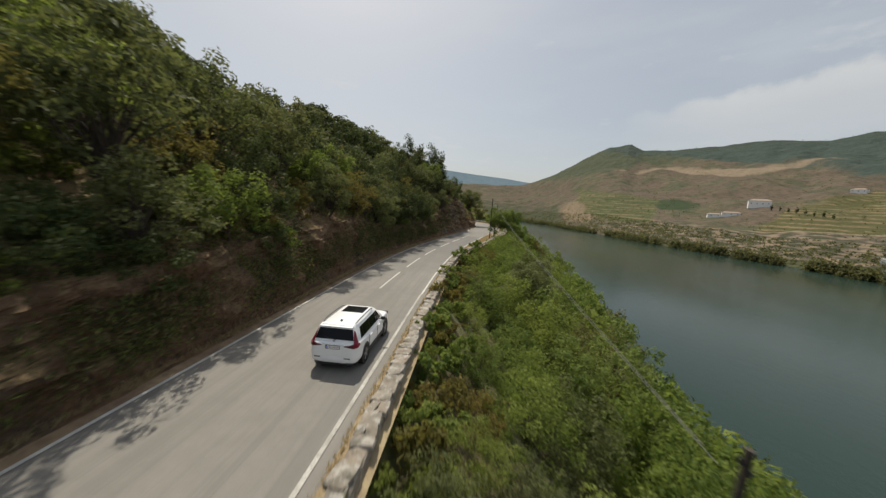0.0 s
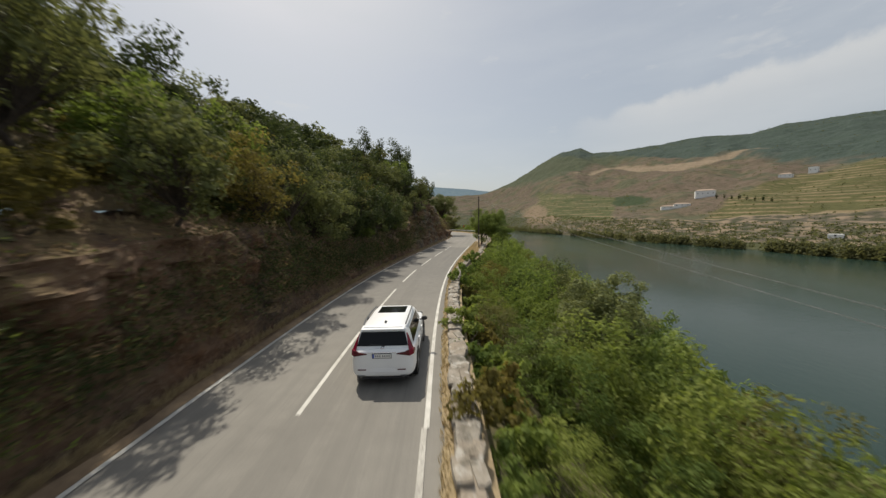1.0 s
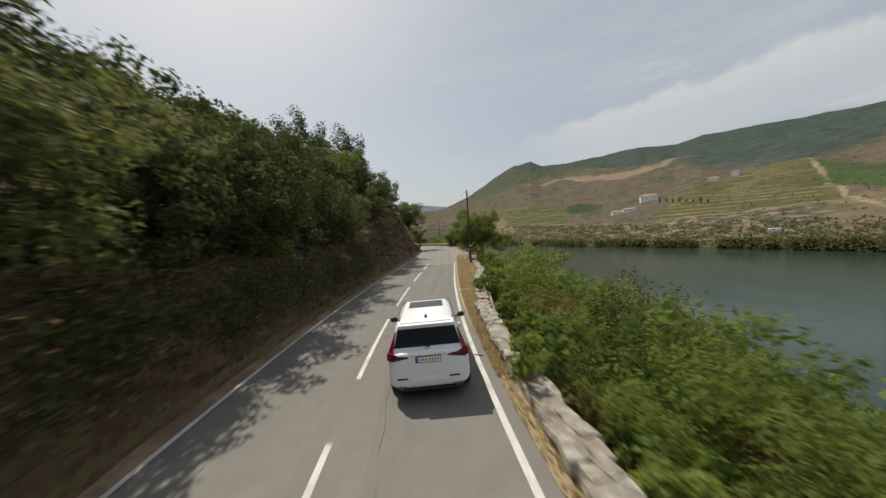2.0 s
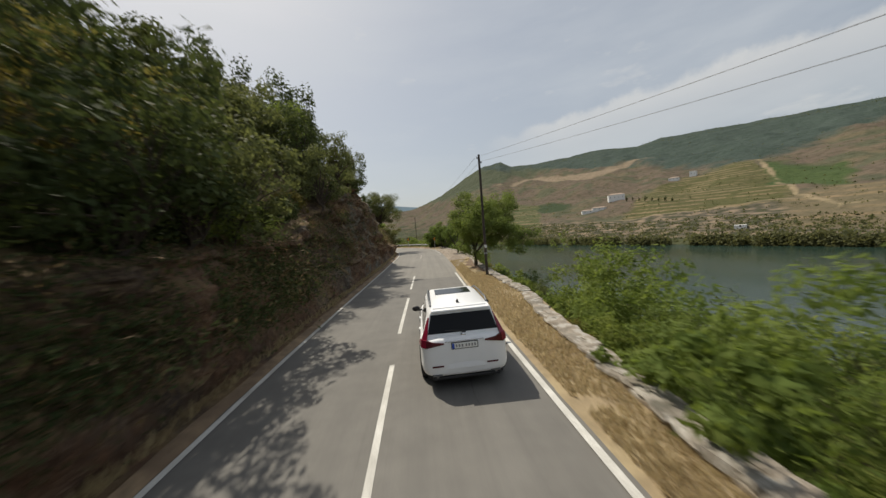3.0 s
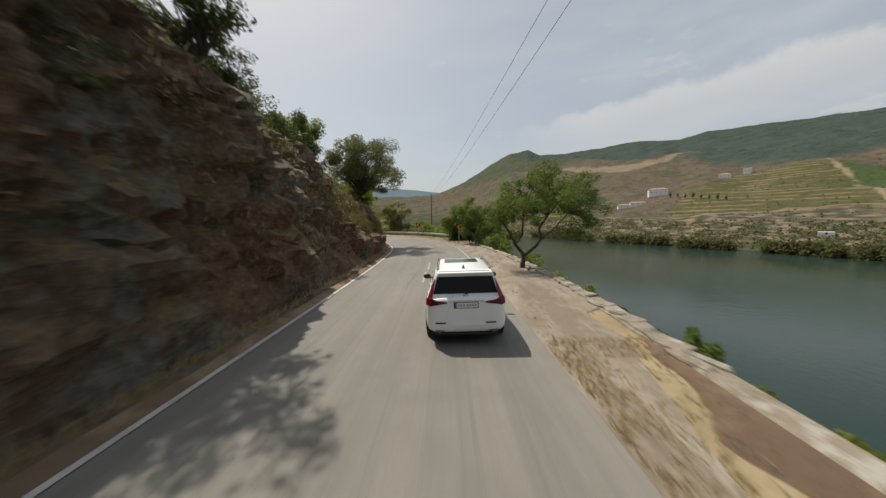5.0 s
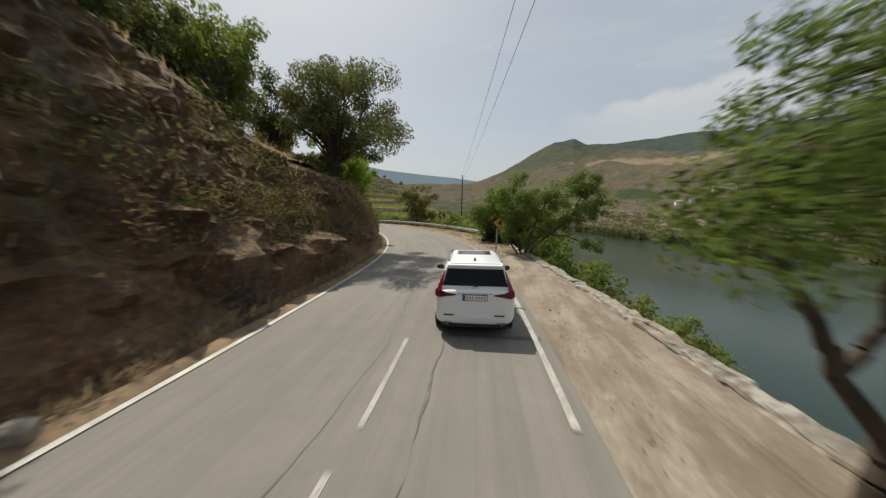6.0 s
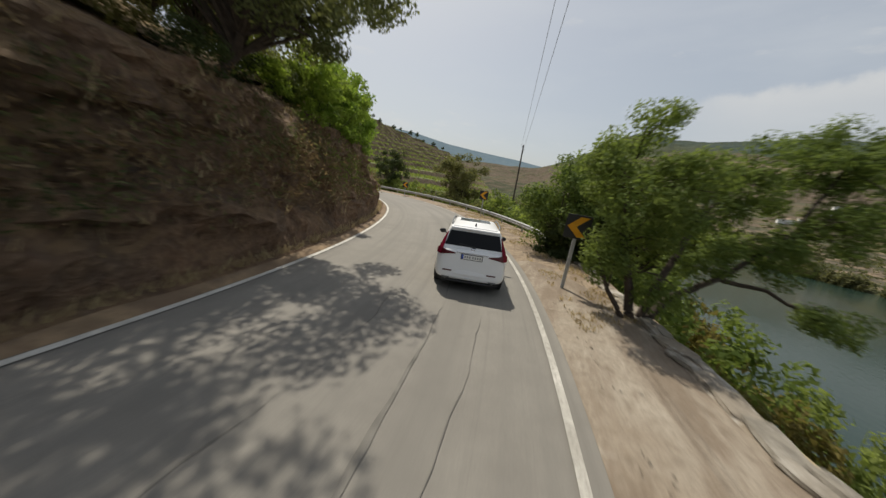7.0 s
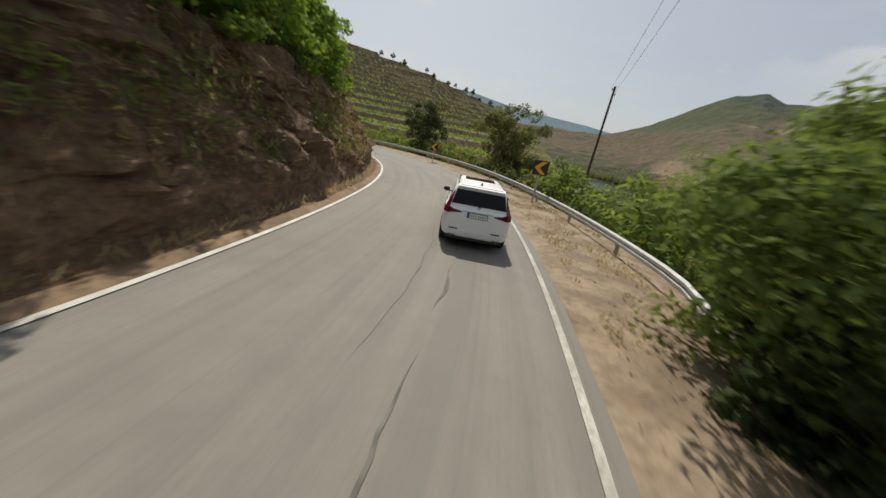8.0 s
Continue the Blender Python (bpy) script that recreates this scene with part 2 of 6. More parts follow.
def mat_straw():
    k = Nodes("dry_straw")
    c = k.ramp(k.pos.outputs["Random Per Island"], (0.0, (0.38, 0.29, 0.16)), (0.6, (0.52, 0.42, 0.245)), (1.0, (0.46, 0.38, 0.21)))
    c = k.mix(k.ramp(k.noise(0.8, 4), (0.4, 0.0), (0.65, 0.3)), c, (0.38, 0.29, 0.17))
    m = k.done(c, 0.7, spec=0.2)
    tr, ad, out = k.N.new("ShaderNodeBsdfTranslucent"), k.N.new("ShaderNodeMixShader"), k.N["Material Output"]
    k.L.new(c, tr.inputs["Color"])
    ad.inputs[0].default_value = 0.5
    k.L.new(k.b.outputs[0], ad.inputs[1])
    k.L.new(tr.outputs[0], ad.inputs[2])
    k.L.new(ad.outputs[0], out.inputs["Surface"])
    return m


def mat_water():
    k = Nodes("river_water")
    w1, w2 = k.noise(0.9, 4, 0.6, (1, 0.55, 1)), k.noise(0.02, 4, 0.6, (1, 0.35, 1))
    c = k.ramp(w2, (0.35, (0.013, 0.030, 0.023)), (0.7, (0.020, 0.040, 0.031)))
    m = k.done(c, k.ramp(w2, (0.35, 0.10), (0.65, 0.2)), w1, 0.22, 0.2)
    k.b.inputs["IOR"].default_value = 1.31
    return m


M = {}
M["worn"] = mat_worn()
M["asphalt_young"] = mat_asphalt("dark_asphalt", 0.55)
M["asphalt"], M["paint"], M["rock"], M["water"] = mat_asphalt(), mat_paint(), mat_rock(), mat_water()
M["verge"] = mat_soil("dry_verge", (0.41, 0.325, 0.195), (0.33, 0.25, 0.15), None, 0.5)
M["brown"] = mat_soil("brown_soil", (0.34, 0.265, 0.185), (0.20, 0.145, 0.10), None, 0.9)
M["hill"] = mat_soil("hill_soil", (0.30, 0.205, 0.105), (0.17, 0.112, 0.068), (0.07, 0.085, 0.03), 0.12)
M["margin"] = mat_soil("dry_margin", (0.32, 0.225, 0.135), (0.18, 0.122, 0.078), None, 0.8)
# brown litter, its tone lowered to include the verge trees' shade
M["litter"] = mat_soil("leaf_litter", (0.21, 0.14, 0.09), (0.14, 0.09, 0.06), None, 0.9)
M["bank"] = mat_soil("bank_soil", (0.15, 0.125, 0.055), (0.075, 0.075, 0.032), (0.06, 0.085, 0.025), 0.25)
M["white"] = plain("white_lacquer", (0.84, 0.85, 0.86), 0.28, 0, 0.02, 3)
M["black"] = plain("black_plastic", (0.018, 0.018, 0.02), 0.55)
M["tyre"] = plain("tyre_rubber", (0.02, 0.02, 0.02), 0.85)
M["rim"] = plain("alloy", (0.35, 0.36, 0.37), 0.35, 0.9)
M["chrome"] = plain("chrome", (0.7, 0.7, 0.72), 0.15, 1.0, 0.03)
M["red"] = plain("lamp_red", (0.20, 0.008, 0.028), 0.25, 0, 0.1)
M["red_dark"] = plain("lamp_red_dark", (0.085, 0.006, 0.012), 0.2, 0, 0.1)
M["rail"] = plain("roof_rail_metal", (0.16, 0.165, 0.17), 0.35, 0.7)
M["type"] = plain("plate_type", (0.24, 0.24, 0.25), 0.5)
M["glass"] = plain("dark_glass", (0.006, 0.007, 0.009), 0.07, 0, 0.1, 2, 0.18)
M["plate"] = plain("plate_white", (0.78, 0.78, 0.76), 0.4, 0, 0.03)
M["blue"] = plain("plate_blue", (0.03, 0.09, 0.45), 0.4)
M["steel"] = plain("galvanised", (0.40, 0.41, 0.41), 0.6, 0.4, 0.15, 3)
M["pole"] = plain("pole_timber", (0.055, 0.042, 0.034), 0.85, 0, 0.3, 4)
M["wire"] = plain("wire", (0.14, 0.14, 0.14), 0.6)
M["bark"] = plain("bark", (0.065, 0.048, 0.036), 0.9, 0, 0.35, 7)
M["yellow"] = plain("sign_yellow", (0.80, 0.36, 0.01), 0.45, 0, 0.08)
M["signblack"] = plain("sign_black", (0.02, 0.02, 0.022), 0.5)


def mat_stone():
    k = Nodes("wall_stone")
    a, f = k.noise(2.2, 6, 0.65), k.noise(18, 5, 0.7)
    oi = k.N.new("ShaderNodeObjectInfo")
    c = k.ramp(a, (0.32, (0.10, 0.09, 0.072)), (0.55, (0.265, 0.242, 0.205)), (0.75, (0.40, 0.375, 0.335)))
    c = k.mix(k.ramp(oi.outputs["Random"], (0.0, 0.0), (1.0, 0.5)), c, (0.30, 0.235, 0.17))
    c = k.mix(k.ramp(f, (0.5, 0.0), (0.7, 0.5)), c, (0.11, 0.10, 0.085))
    c = k.mix(k.ramp(k.noise(3.1, 5, 0.7), (0.52, 0.0), (0.60, 0.7)), c, (0.45, 0.43, 0.39))
    c = k.mix(k.ramp(k.noise(1.6, 5, 0.7), (0.56, 0.0), (0.64, 0.75)), c, (0.085, 0.08, 0.062))
    return k.done(c, 0.92, k.mix(0.5, a, f), 0.8, 0.05)


def mat_terrace():
    k = Nodes("vine_terrace")
    up, n, f = up_factor(k, 0.72, 0.93), k.noise(0.25, 5), k.noise(2.5, 5, 0.7)
    wall = k.ramp(f, (0.35, (0.11, 0.075, 0.048)), (0.7, (0.25, 0.185, 0.12)))
    top = k.ramp(n, (0.35, (0.10, 0.14, 0.03)), (0.55, (0.165, 0.19, 0.05)), (0.7, (0.27, 0.20, 0.10)))
    return k.done(k.mix(up, wall, k.mix(k.ramp(f, (0.4, 0.5), (0.7, 0.0)), top, (0.05, 0.065, 0.02))), 0.95, f, 0.6, 0.2)


M["stone"], M["terrace"] = mat_stone(), mat_terrace()
M["leaf_olive"] = mat_leaf("leaf_olive", (0.066, 0.080, 0.033), (0.150, 0.168, 0.072), None, 0.36)
M["leaf_oak"] = mat_leaf("leaf_oak", (0.032, 0.046, 0.019), (0.074, 0.096, 0.036), None, 0.28)
M["leaf_green"] = mat_leaf("leaf_green", (0.066, 0.102, 0.026), (0.162, 0.222, 0.056), (0.245, 0.270, 0.078))
M["leaf_roadside"] = mat_leaf("leaf_roadside", (0.064, 0.100, 0.029), (0.148, 0.205, 0.058), (0.205, 0.245, 0.073), 0.4)
M["leaf_round"] = mat_leaf("leaf_round", (0.085, 0.108, 0.046), (0.19, 0.21, 0.098), None, 0.36)
M["leaf_dry"] = mat_leaf("leaf_dry", (0.120, 0.084, 0.050), (0.24, 0.172, 0.104), None, 0.35)
M["leaf_bright"] = mat_leaf("leaf_bright", (0.090, 0.160, 0.026), (0.19, 0.30, 0.055), (0.27, 0.34, 0.07))
M["leaf_gold"] = mat_leaf("leaf_gold", (0.085, 0.085, 0.028), (0.155, 0.145, 0.048), (0.19, 0.145, 0.05))
M["leaf_far"] = mat_leaf("leaf_far", (0.070, 0.080, 0.038), (0.125, 0.128, 0.062))
M["grass"] = mat_straw()
M["crack"] = plain("crack_filler", (0.135, 0.128, 0.115), 0.9, 0, 0.35, 3)
M["dirt"] = mat_dirt()
M["patch"] = plain("road_patch", (0.195, 0.187, 0.168), 0.9, 0, 0.2, 1.5)
M["render"] = plain("house_white", (0.78, 0.77, 0.74), 0.8, 0, 0.05, 0.5)
M["tile"] = plain("roof_tile", (0.34, 0.26, 0.20), 0.85, 0, 0.2, 0.8)
M["dark"] = plain("dark_opening", (0.02, 0.02, 0.022), 0.5)

# ---- the road's line: bearing to the left of +y, by distance along it ----
BEND = [(-70, 11.5), (-22, 12.06), (-11, 12.53), (0, 13), (11, 12.04), (22, 9.09), (33, 5.05), (44, 2.98), (55, 2.82), (66, 3.11), (77, 3.68),
        (88, 7.17), (99, 18.5), (110, 27.8), (121, 41), (132, 60), (143, 80), (154, 95), (170, 105)]
STEP = 0.25
RS = np.arange(-70, 170, STEP)
RH = np.radians(np.interp(RS, [a for a, _ in BEND], [b for _, b in BEND]))
RX, RY = np.cumsum(-np.sin(RH)) * STEP, np.cumsum(np.cos(RH)) * STEP
i0 = int((41.8 + 70) / STEP)
RX, RY = RX - RX[i0], RY - RY[i0] + 41.8
HALF = 3.2


def bearing(s):
    return float(np.interp(s, RS, RH))


def along(s, lat, z=0.0):
    """The place at s metres along the road and lat metres to the right of its middle."""
    h = np.interp(s, RS, RH)
    return (float(np.interp(s, RS, RX) + lat * np.cos(h)), float(np.interp(s, RS, RY) + lat * np.sin(h)), float(z))


def road_place(x, y):
    """s and lat of places in the plan (arrays)."""
    x, y = np.atleast_1d(x), np.atleast_1d(y)
    best, idx = np.full(x.shape, 1e18), np.zeros(x.shape, int)
    for j in range(0, len(RS), 4):
        d = (x - RX[j]) ** 2 + (y - RY[j]) ** 2
        m = d < best
        best[m], idx[m] = d[m], j
    lat = (x - RX[idx]) * np.cos(RH[idx]) + (y - RY[idx]) * np.sin(RH[idx])
    return RS[idx], np.sign(lat) * np.sqrt(best)


# ---- mesh helpers ----
def mesh_np(name, verts, faces, mats, smooth=False):
    me = bpy.data.meshes.new(name)
    me.from_pydata([tuple(v) for v in verts], [], [tuple(f) for f in faces])
    for m in mats if isinstance(mats, (list, tuple)) else [mats]:
        me.materials.append(m)
    if smooth:
        me.polygons.foreach_set("use_smooth", [True] * len(me.polygons))
    me.update()
    return me


def quads_np(name, corners, mat):
    """A mesh of loose leaves or blades: corners is an (n, k, 3) array."""
    n, k = corners.shape[:2]
    me = bpy.data.meshes.new(name)
    me.vertices.add(k * n)
    me.vertices.foreach_set("co", corners.astype(np.float32).ravel())
    me.loops.add(k * n)
    me.loops.foreach_set("vertex_index", np.arange(k * n, dtype=np.int32))
    me.polygons.add(n)
    me.polygons.foreach_set("loop_start", np.arange(0, k * n, k, dtype=np.int32))
    me.materials.append(mat)
    me.update(calc_edges=True)
    return me


def grid_mesh(name, P, mat, smooth=True, keep=None, flip=False):
    """A sheet from an (a, b, 3) array of places."""
    a, b = P.shape[:2]
    i, j = np.meshgrid(np.arange(a - 1), np.arange(b - 1), indexing="ij")
    v = i * b + j
    F = np.stack([v, v + 1, v + b + 1, v + b], -1)
    if flip:
        F = F[..., ::-1]
    F = F[keep] if keep is not None else F.reshape(-1, 4)
    return mesh_np(name, P.reshape(-1, 3), F, mat, smooth)


def part(name, bm, material, parent=None, label=""):
    me = bpy.data.meshes.new(name)
    bmesh.ops.recalc_face_normals(bm, faces=bm.faces)
    bm.to_mesh(me)
    bm.free()
    if material:
        me.materials.append(material)
    ob = new(name, me)
    if parent:
        ob.parent = parent
    return tagged(ob, label)


def thing(name, label, category, m=None, group="", kind=""):
    ob = tagged(new(name), label, category, group, kind)
    ob.empty_display_size = 0.2
    if m is not None:
        ob.matrix_basis = m
    return ob


def box(bm, x0, x1, y0, y1, z0, z1, bevel=0.0, m=None):
    made = bmesh.ops.create_cube(bm, size=1)["verts"]
    for v in made:
        v.co = Vector(((x0 + x1) / 2 + v.co.x * (x1 - x0), (y0 + y1) / 2 + v.co.y * (y1 - y0), (z0 + z1) / 2 + v.co.z * (z1 - z0)))
        if m:
            v.co = m @ v.co
    if bevel:
        edges = {e for v in made for e in v.link_edges}
        bmesh.ops.bevel(bm, geom=list(edges), offset=bevel, segments=2, affect="EDGES", profile=0.5)
    return bm


def cyl(bm, p, q, r0, r1=None, n=10):
    p, q = Vector(p), Vector(q)
    d = q - p
    m = Matrix.Translation((p + q) / 2) @ d.to_track_quat("Z", "Y").to_matrix().to_4x4()
    bmesh.ops.create_cone(bm, cap_ends=True, segments=n, radius1=r0, radius2=r0 if r1 is None else r1, depth=d.length, matrix=m)
    return bm


def fbm(x, y, z=0.0, octaves=4):
    return noise.fractal((x, y, z), 1.0, 2.0, octaves)

# ---- the large structure ----
WATER = -22.0
FAR = {}


def strip(name, s0, s1, step, lats, zs, mat, wobble=0.0, seed=0):
    """A ribbon along the road: lats and zs are numbers or functions of s."""
    S = np.arange(s0, s1 + 1e-6, step)
    P, A = np.zeros((len(S), len(lats), 3)), np.zeros((len(S), len(lats), 3))
    for i, s in enumerate(S):
        for j, (l, z) in enumerate(zip(lats, zs)):
            l = l(s) if callable(l) else l
            z = z(s) if callable(z) else z
            if wobble and 0 < j < len(lats) - 1:
                z += wobble * noise.noise((s * 0.8, j * 1.7, seed))
            P[i, j], A[i, j] = along(s, l, z), (l, s, 0)
    me = grid_mesh(name, P, mat, flip=True)
    me.attributes.new("along", "FLOAT_VECTOR", "POINT").data.foreach_set("vector", A.ravel())
    return me


def right_edge(s):
    """How far the right verge reaches, to the low wall."""
    return float(np.interp(s, [-70, 20, 30, 36, 42, 46, 52, 60, 70, 78, 85, 90, 96, 101, 106, 112, 120, 170],
                           [4.15, 3.75, 3.95, 4.5, 4.9, 5.4, 5.3, 5.4, 6.0, 5.9, 5.7, 5.5, 5.8, 6.6, 6.6, 6.4, 6.2, 6.2]))


def rim(s):
    """How far left of the road's middle the lip of the cutting lies."""
    return 5.0 + float(np.interp(s, [67, 73, 85, 89, 98, 106, 120, 135], [0, 2.0, 2.0, 0.6, 0.5, 1.1, 1.1, 0.4]))


def cut_height(s):
    return float(np.interp(s, [-70, -10, 5, 15, 22, 34, 46, 53, 58, 66, 75, 84, 88, 94, 104, 112, 120, 135, 170],
                           [3.4, 3.3, 3.9, 4.4, 3.2, 2.9, 3.3, 5.6, 7.6, 8.2, 7.8, 6.8, 4.4, 4.4, 4.4, 4.2, 3.8, 3.0, 3.0]))


def road_edge(s):
    return min(float(np.interp(s, [26, 34, 57, 62], [3.62, 3.36, 3.36, 3.62])), right_edge(s) - 0.1)


def build_road():
    lats, zs = (-3.62, -1.8, 0, 1.8, road_edge), (0, 0.015, 0.03, 0.015, 0)
    road = tagged(new("road", strip("road", -70, 14, 1.0, lats, zs, M["asphalt"])), "worn pale grey asphalt road along the hillside", "road", kind="structure")
    new("road_surface", strip("road_surface", 14, 54.0, 1.0, lats, zs, M["asphalt_young"])).parent = road
    new("road_surface", strip("road_surface", 54.0, 168, 1.0, lats, zs, M["asphalt"])).parent = road
    for lat, w, a, b, mat in ((-HALF, 0.13, -70, 168, "paint"), (HALF - 0.05, 0.13, -70, 7, "worn"), (HALF, 0.13, 7, 56.8, "paint"), (HALF, 0.12, 77.5, 150, "worn")):
        new("edge_line", strip("edge_line", a, b, 1.0, (lat - w / 2, lat + w / 2), (0.024, 0.024), M[mat])).parent = road
    for k in range(0, 6):
        a = 7.6 + 8.5 * k
        new("dash_line", strip("dash_line", a, a + 5.9, 0.59, (-0.06, 0.06), (0.036, 0.036), M["paint"])).parent = road
    for a, b, lat in ((73.5, 76.5, 0.28), (77.2, 80.5, 0.36)):
        new("dash_line", strip("dash_line", a, b, 0.59, (lat - 0.05, lat + 0.04), (0.036, 0.036), M["worn"])).parent = road
    # sealed cracks and lane joints that wander along the road
    for a, b, lat, w, amp in ((36, 54, 1.8, 0.07, 0.25), (76, 108, 1.08, 0.08, 0.12), (12, 30, 0.75, 0.05, 0.4), (70, 92, -0.15, 0.03, 0.5), (80, 93, 1.75, 0.018, 0.4), (96, 112, 0.2, 0.03, 0.6)):
        mid = lambda s, lat=lat, amp=amp: lat + amp * noise.noise((s * 0.12, lat * 9, 2)) + 0.10 * noise.noise((s * 0.9, lat * 5, 3)) + 0.03 * noise.noise((s * 4.0, lat * 5, 7))
        wid = lambda s, w=w, lat=lat: w * max(0.02, 0.45 + 1.4 * noise.noise((s * 0.7, lat * 3, 6)))
        new("crack_seal", strip("crack_seal", a, b, 0.25, (lambda s: mid(s) - wid(s) / 2, lambda s: mid(s) + wid(s) / 2), (0.0335, 0.0335), M["crack"])).parent = road
    # a squarish repair in the right lane, with its darker joint
    new("road_patch", strip("road_patch", 80.6, 84.6, 0.5, (1.28, 2.3, 3.3), (0.026, 0.022, 0.014), M["patch"])).parent = road
    new("crack_seal", strip("crack_seal", 80.45, 80.6, 0.15, (1.22, 3.34), (0.030, 0.016), M["crack"])).parent = road
    return road


def mat_far(kind):
    k = Nodes("far_" + kind)
    mid, fine = k.noise(0.02, 5, 0.65), k.noise(0.12, 5, 0.75)
    if kind == "slope":
        at = k.N.new("ShaderNodeAttribute")
        at.attribute_name = "cover"
        c = k.mix(k.ramp(fine, (0.36, 0.6), (0.52, 0.0)), at.outputs["Color"], k.mix(1.0, at.outputs["Color"], (0.5, 0.56, 0.5), "MULTIPLY"))
        c = k.mix(k.ramp(k.noise(0.3, 4, 0.7), (0.54, 0.0), (0.72, 0.5)), c, k.mix(1.0, c, (1.55, 1.45, 1.35), "MULTIPLY"))
        c = k.mix(k.ramp(mid, (0.42, 0.35), (0.58, 0.0)), c, k.mix(1.0, c, (0.72, 0.8, 0.72), "MULTIPLY"))
        return k.done(c, 1.0, fine, 0.6, 3.0, spec=0.1)
    # the distant ridge: aerial haze is put into its blue base colour
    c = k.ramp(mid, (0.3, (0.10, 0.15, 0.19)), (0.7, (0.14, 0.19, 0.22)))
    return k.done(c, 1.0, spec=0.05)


# ground cover colours; the crest woods' blue-grey includes aerial haze
HAZY_WOODS, SCRUB, BROWN, SCAR, VINE, FRESH, RISER, ROCKY, TAN, SHORE = (
    (0.056, 0.075, 0.065), (0.074, 0.084, 0.054), (0.126, 0.097, 0.074), (0.235, 0.182, 0.132), (0.088, 0.086, 0.038),
    (0.060, 0.086, 0.033), (0.215, 0.160, 0.098), (0.105, 0.090, 0.070), (0.140, 0.114, 0.073), (0.075, 0.080, 0.042))


def step_up(x, lo, hi):
    return max(0.0, min(1.0, (x - lo) / (hi - lo)))


def far_cover(a, e, x, y):
    """What grows on the far slope at bearing a and height angle e: its colour, and how far it is terraced."""
    n, m = fbm(x * 0.012, y * 0.012, 4.0, 4), fbm(x * 0.03, y * 0.03, 9.0, 4)
    a, e = a + 1.2 * n, e + 0.35 * m
    blend = lambda c, d, f: tuple(u + (v - u) * f for u, v in zip(c, d))
    terr, q = 0.0, fbm(x * 0.09, y * 0.09, 3.0, 3)
    c = blend(BROWN, TAN, step_up(n, -0.1, 0.5))
    c = blend(c, SCRUB, 0.7 * step_up(m + n, 0.1, 0.5))
    c = blend(c, (0.066, 0.066, 0.042), 0.7 * step_up(q, 0.2, 0.5))
    # scrubby cap, and the woods along the crest
    cap = float(np.interp(a, [-30, 0, 5, 10, 13, 20], [3.0, 4.9, 5.7, 7.6, 8.0, 8.3]))
    c = blend(c, SCRUB, step_up(e, cap - 0.2, cap + 0.4))
    wood = float(np.interp(a, [-10, 6, 13, 20, 24, 30, 36, 45, 50, 56, 70], [12, 10.0, 9.3, 8.6, 8.1, 7.6, 6.6, 5.4, 6.6, 8.0, 7.4]))
    c = blend(c, HAZY_WOODS, step_up(e, wood - 0.3, wood + 0.3))
    # the pale scar of a new terrace
    mid, half = float(np.interp(a, [9, 17, 23.7, 28, 33], [7.1, 7.45, 7.0, 7.3, 7.7])), float(np.interp(a, [9, 12, 19, 28, 32, 34], [0.0, 0.14, 0.2, 0.38, 0.12, 0.0]))
    c = blend(c, SCAR, step_up(half - abs(e - 0.35 * m - mid), -0.03, 0.08) if half > 0 else 0.0)
    # dark trees in the hollow and at the far left shore
    c = blend(c, (0.045, 0.062, 0.032), step_up(1 - math.hypot((a - 19.2) / 3.8, (e - 2.5) / 0.9), 0.0, 0.3))
    c = blend(c, (0.052, 0.062, 0.036), 0.75 * step_up(e, -2.6, -2.2) * step_up(1.4 + 1.5 * m - e, 0, 0.8) * step_up(3.2 - a, 0, 0.8))
    # rocky lower slope
    c = blend(c, blend(blend(ROCKY, (0.23, 0.175, 0.125), step_up(q, 0.0, 0.35)), (0.060, 0.062, 0.036), step_up(-q, 0.05, 0.3)), step_up(-e, -0.1, 0.3) * step_up(a, 8, 12))
    c = blend(c, (0.20, 0.150, 0.105), step_up(1 - math.hypot((a - 5.4) / 3.4, (e - 0.4) / 2.2), 0.0, 0.3))
    # vineyards
    top = 4.7 - 0.12 * (a - 4)
    f = step_up(top - e, 0, 0.3) * step_up(e, -0.9, -0.5) * step_up(a, 4.2 + max(0.0, 2.6 - e) * 1.3, 5.0 + max(0.0, 2.6 - e) * 1.3) * step_up(17.6 - a, 0, 0.6)
    c, terr = blend(c, (0.080, 0.090, 0.042), f), max(terr, f)
    top = float(np.interp(a, [30, 31.5, 36, 38, 45, 47.7, 49.2], [0.2, 2.2, 4.4, 4.9, 5.2, 2.4, 0.6]))
    f = step_up(top - e, 0, 0.25) * step_up(e, -0.35, 0.0) * step_up(a, 30.5, 31.5)
    c, terr = blend(c, VINE, f), max(terr, f)
    f = step_up(a, 46, 46.6) * step_up(53.5 - a, 0, 0.8) * step_up(e, 1.9 - 0.3 * (a - 48), 2.2 - 0.3 * (a - 48)) * step_up(4.9 - 0.12 * (a - 46) - e, 0, 0.4)
    c = blend(c, FRESH, f)
    f = step_up(a, 47.5, 49) * step_up(e, -3.6, -3.2) * step_up(1.2 - e, 0, 0.5)
    c, terr = blend(c, TAN, f), max(terr, 0.8 * f)
    # the track up through the vines
    for (a0, e0), (a1, e1) in (((45.3, 5.3), (47.7, 2.3)), ((47.7, 2.3), (49.1, 0.9)), ((49.1, 0.9), (53.0, -1.0)), ((53.0, -1.0), (60.0, -1.6))):
        q = max(0.0, min(1.0, ((a - a0) * (a1 - a0) + (e - e0) * (e1 - e0)) / ((a1 - a0) ** 2 + (e1 - e0) ** 2)))
        d = math.hypot(a - 1.1 * n - a0 - q * (a1 - a0), e - 0.2 * m - e0 - q * (e1 - e0))
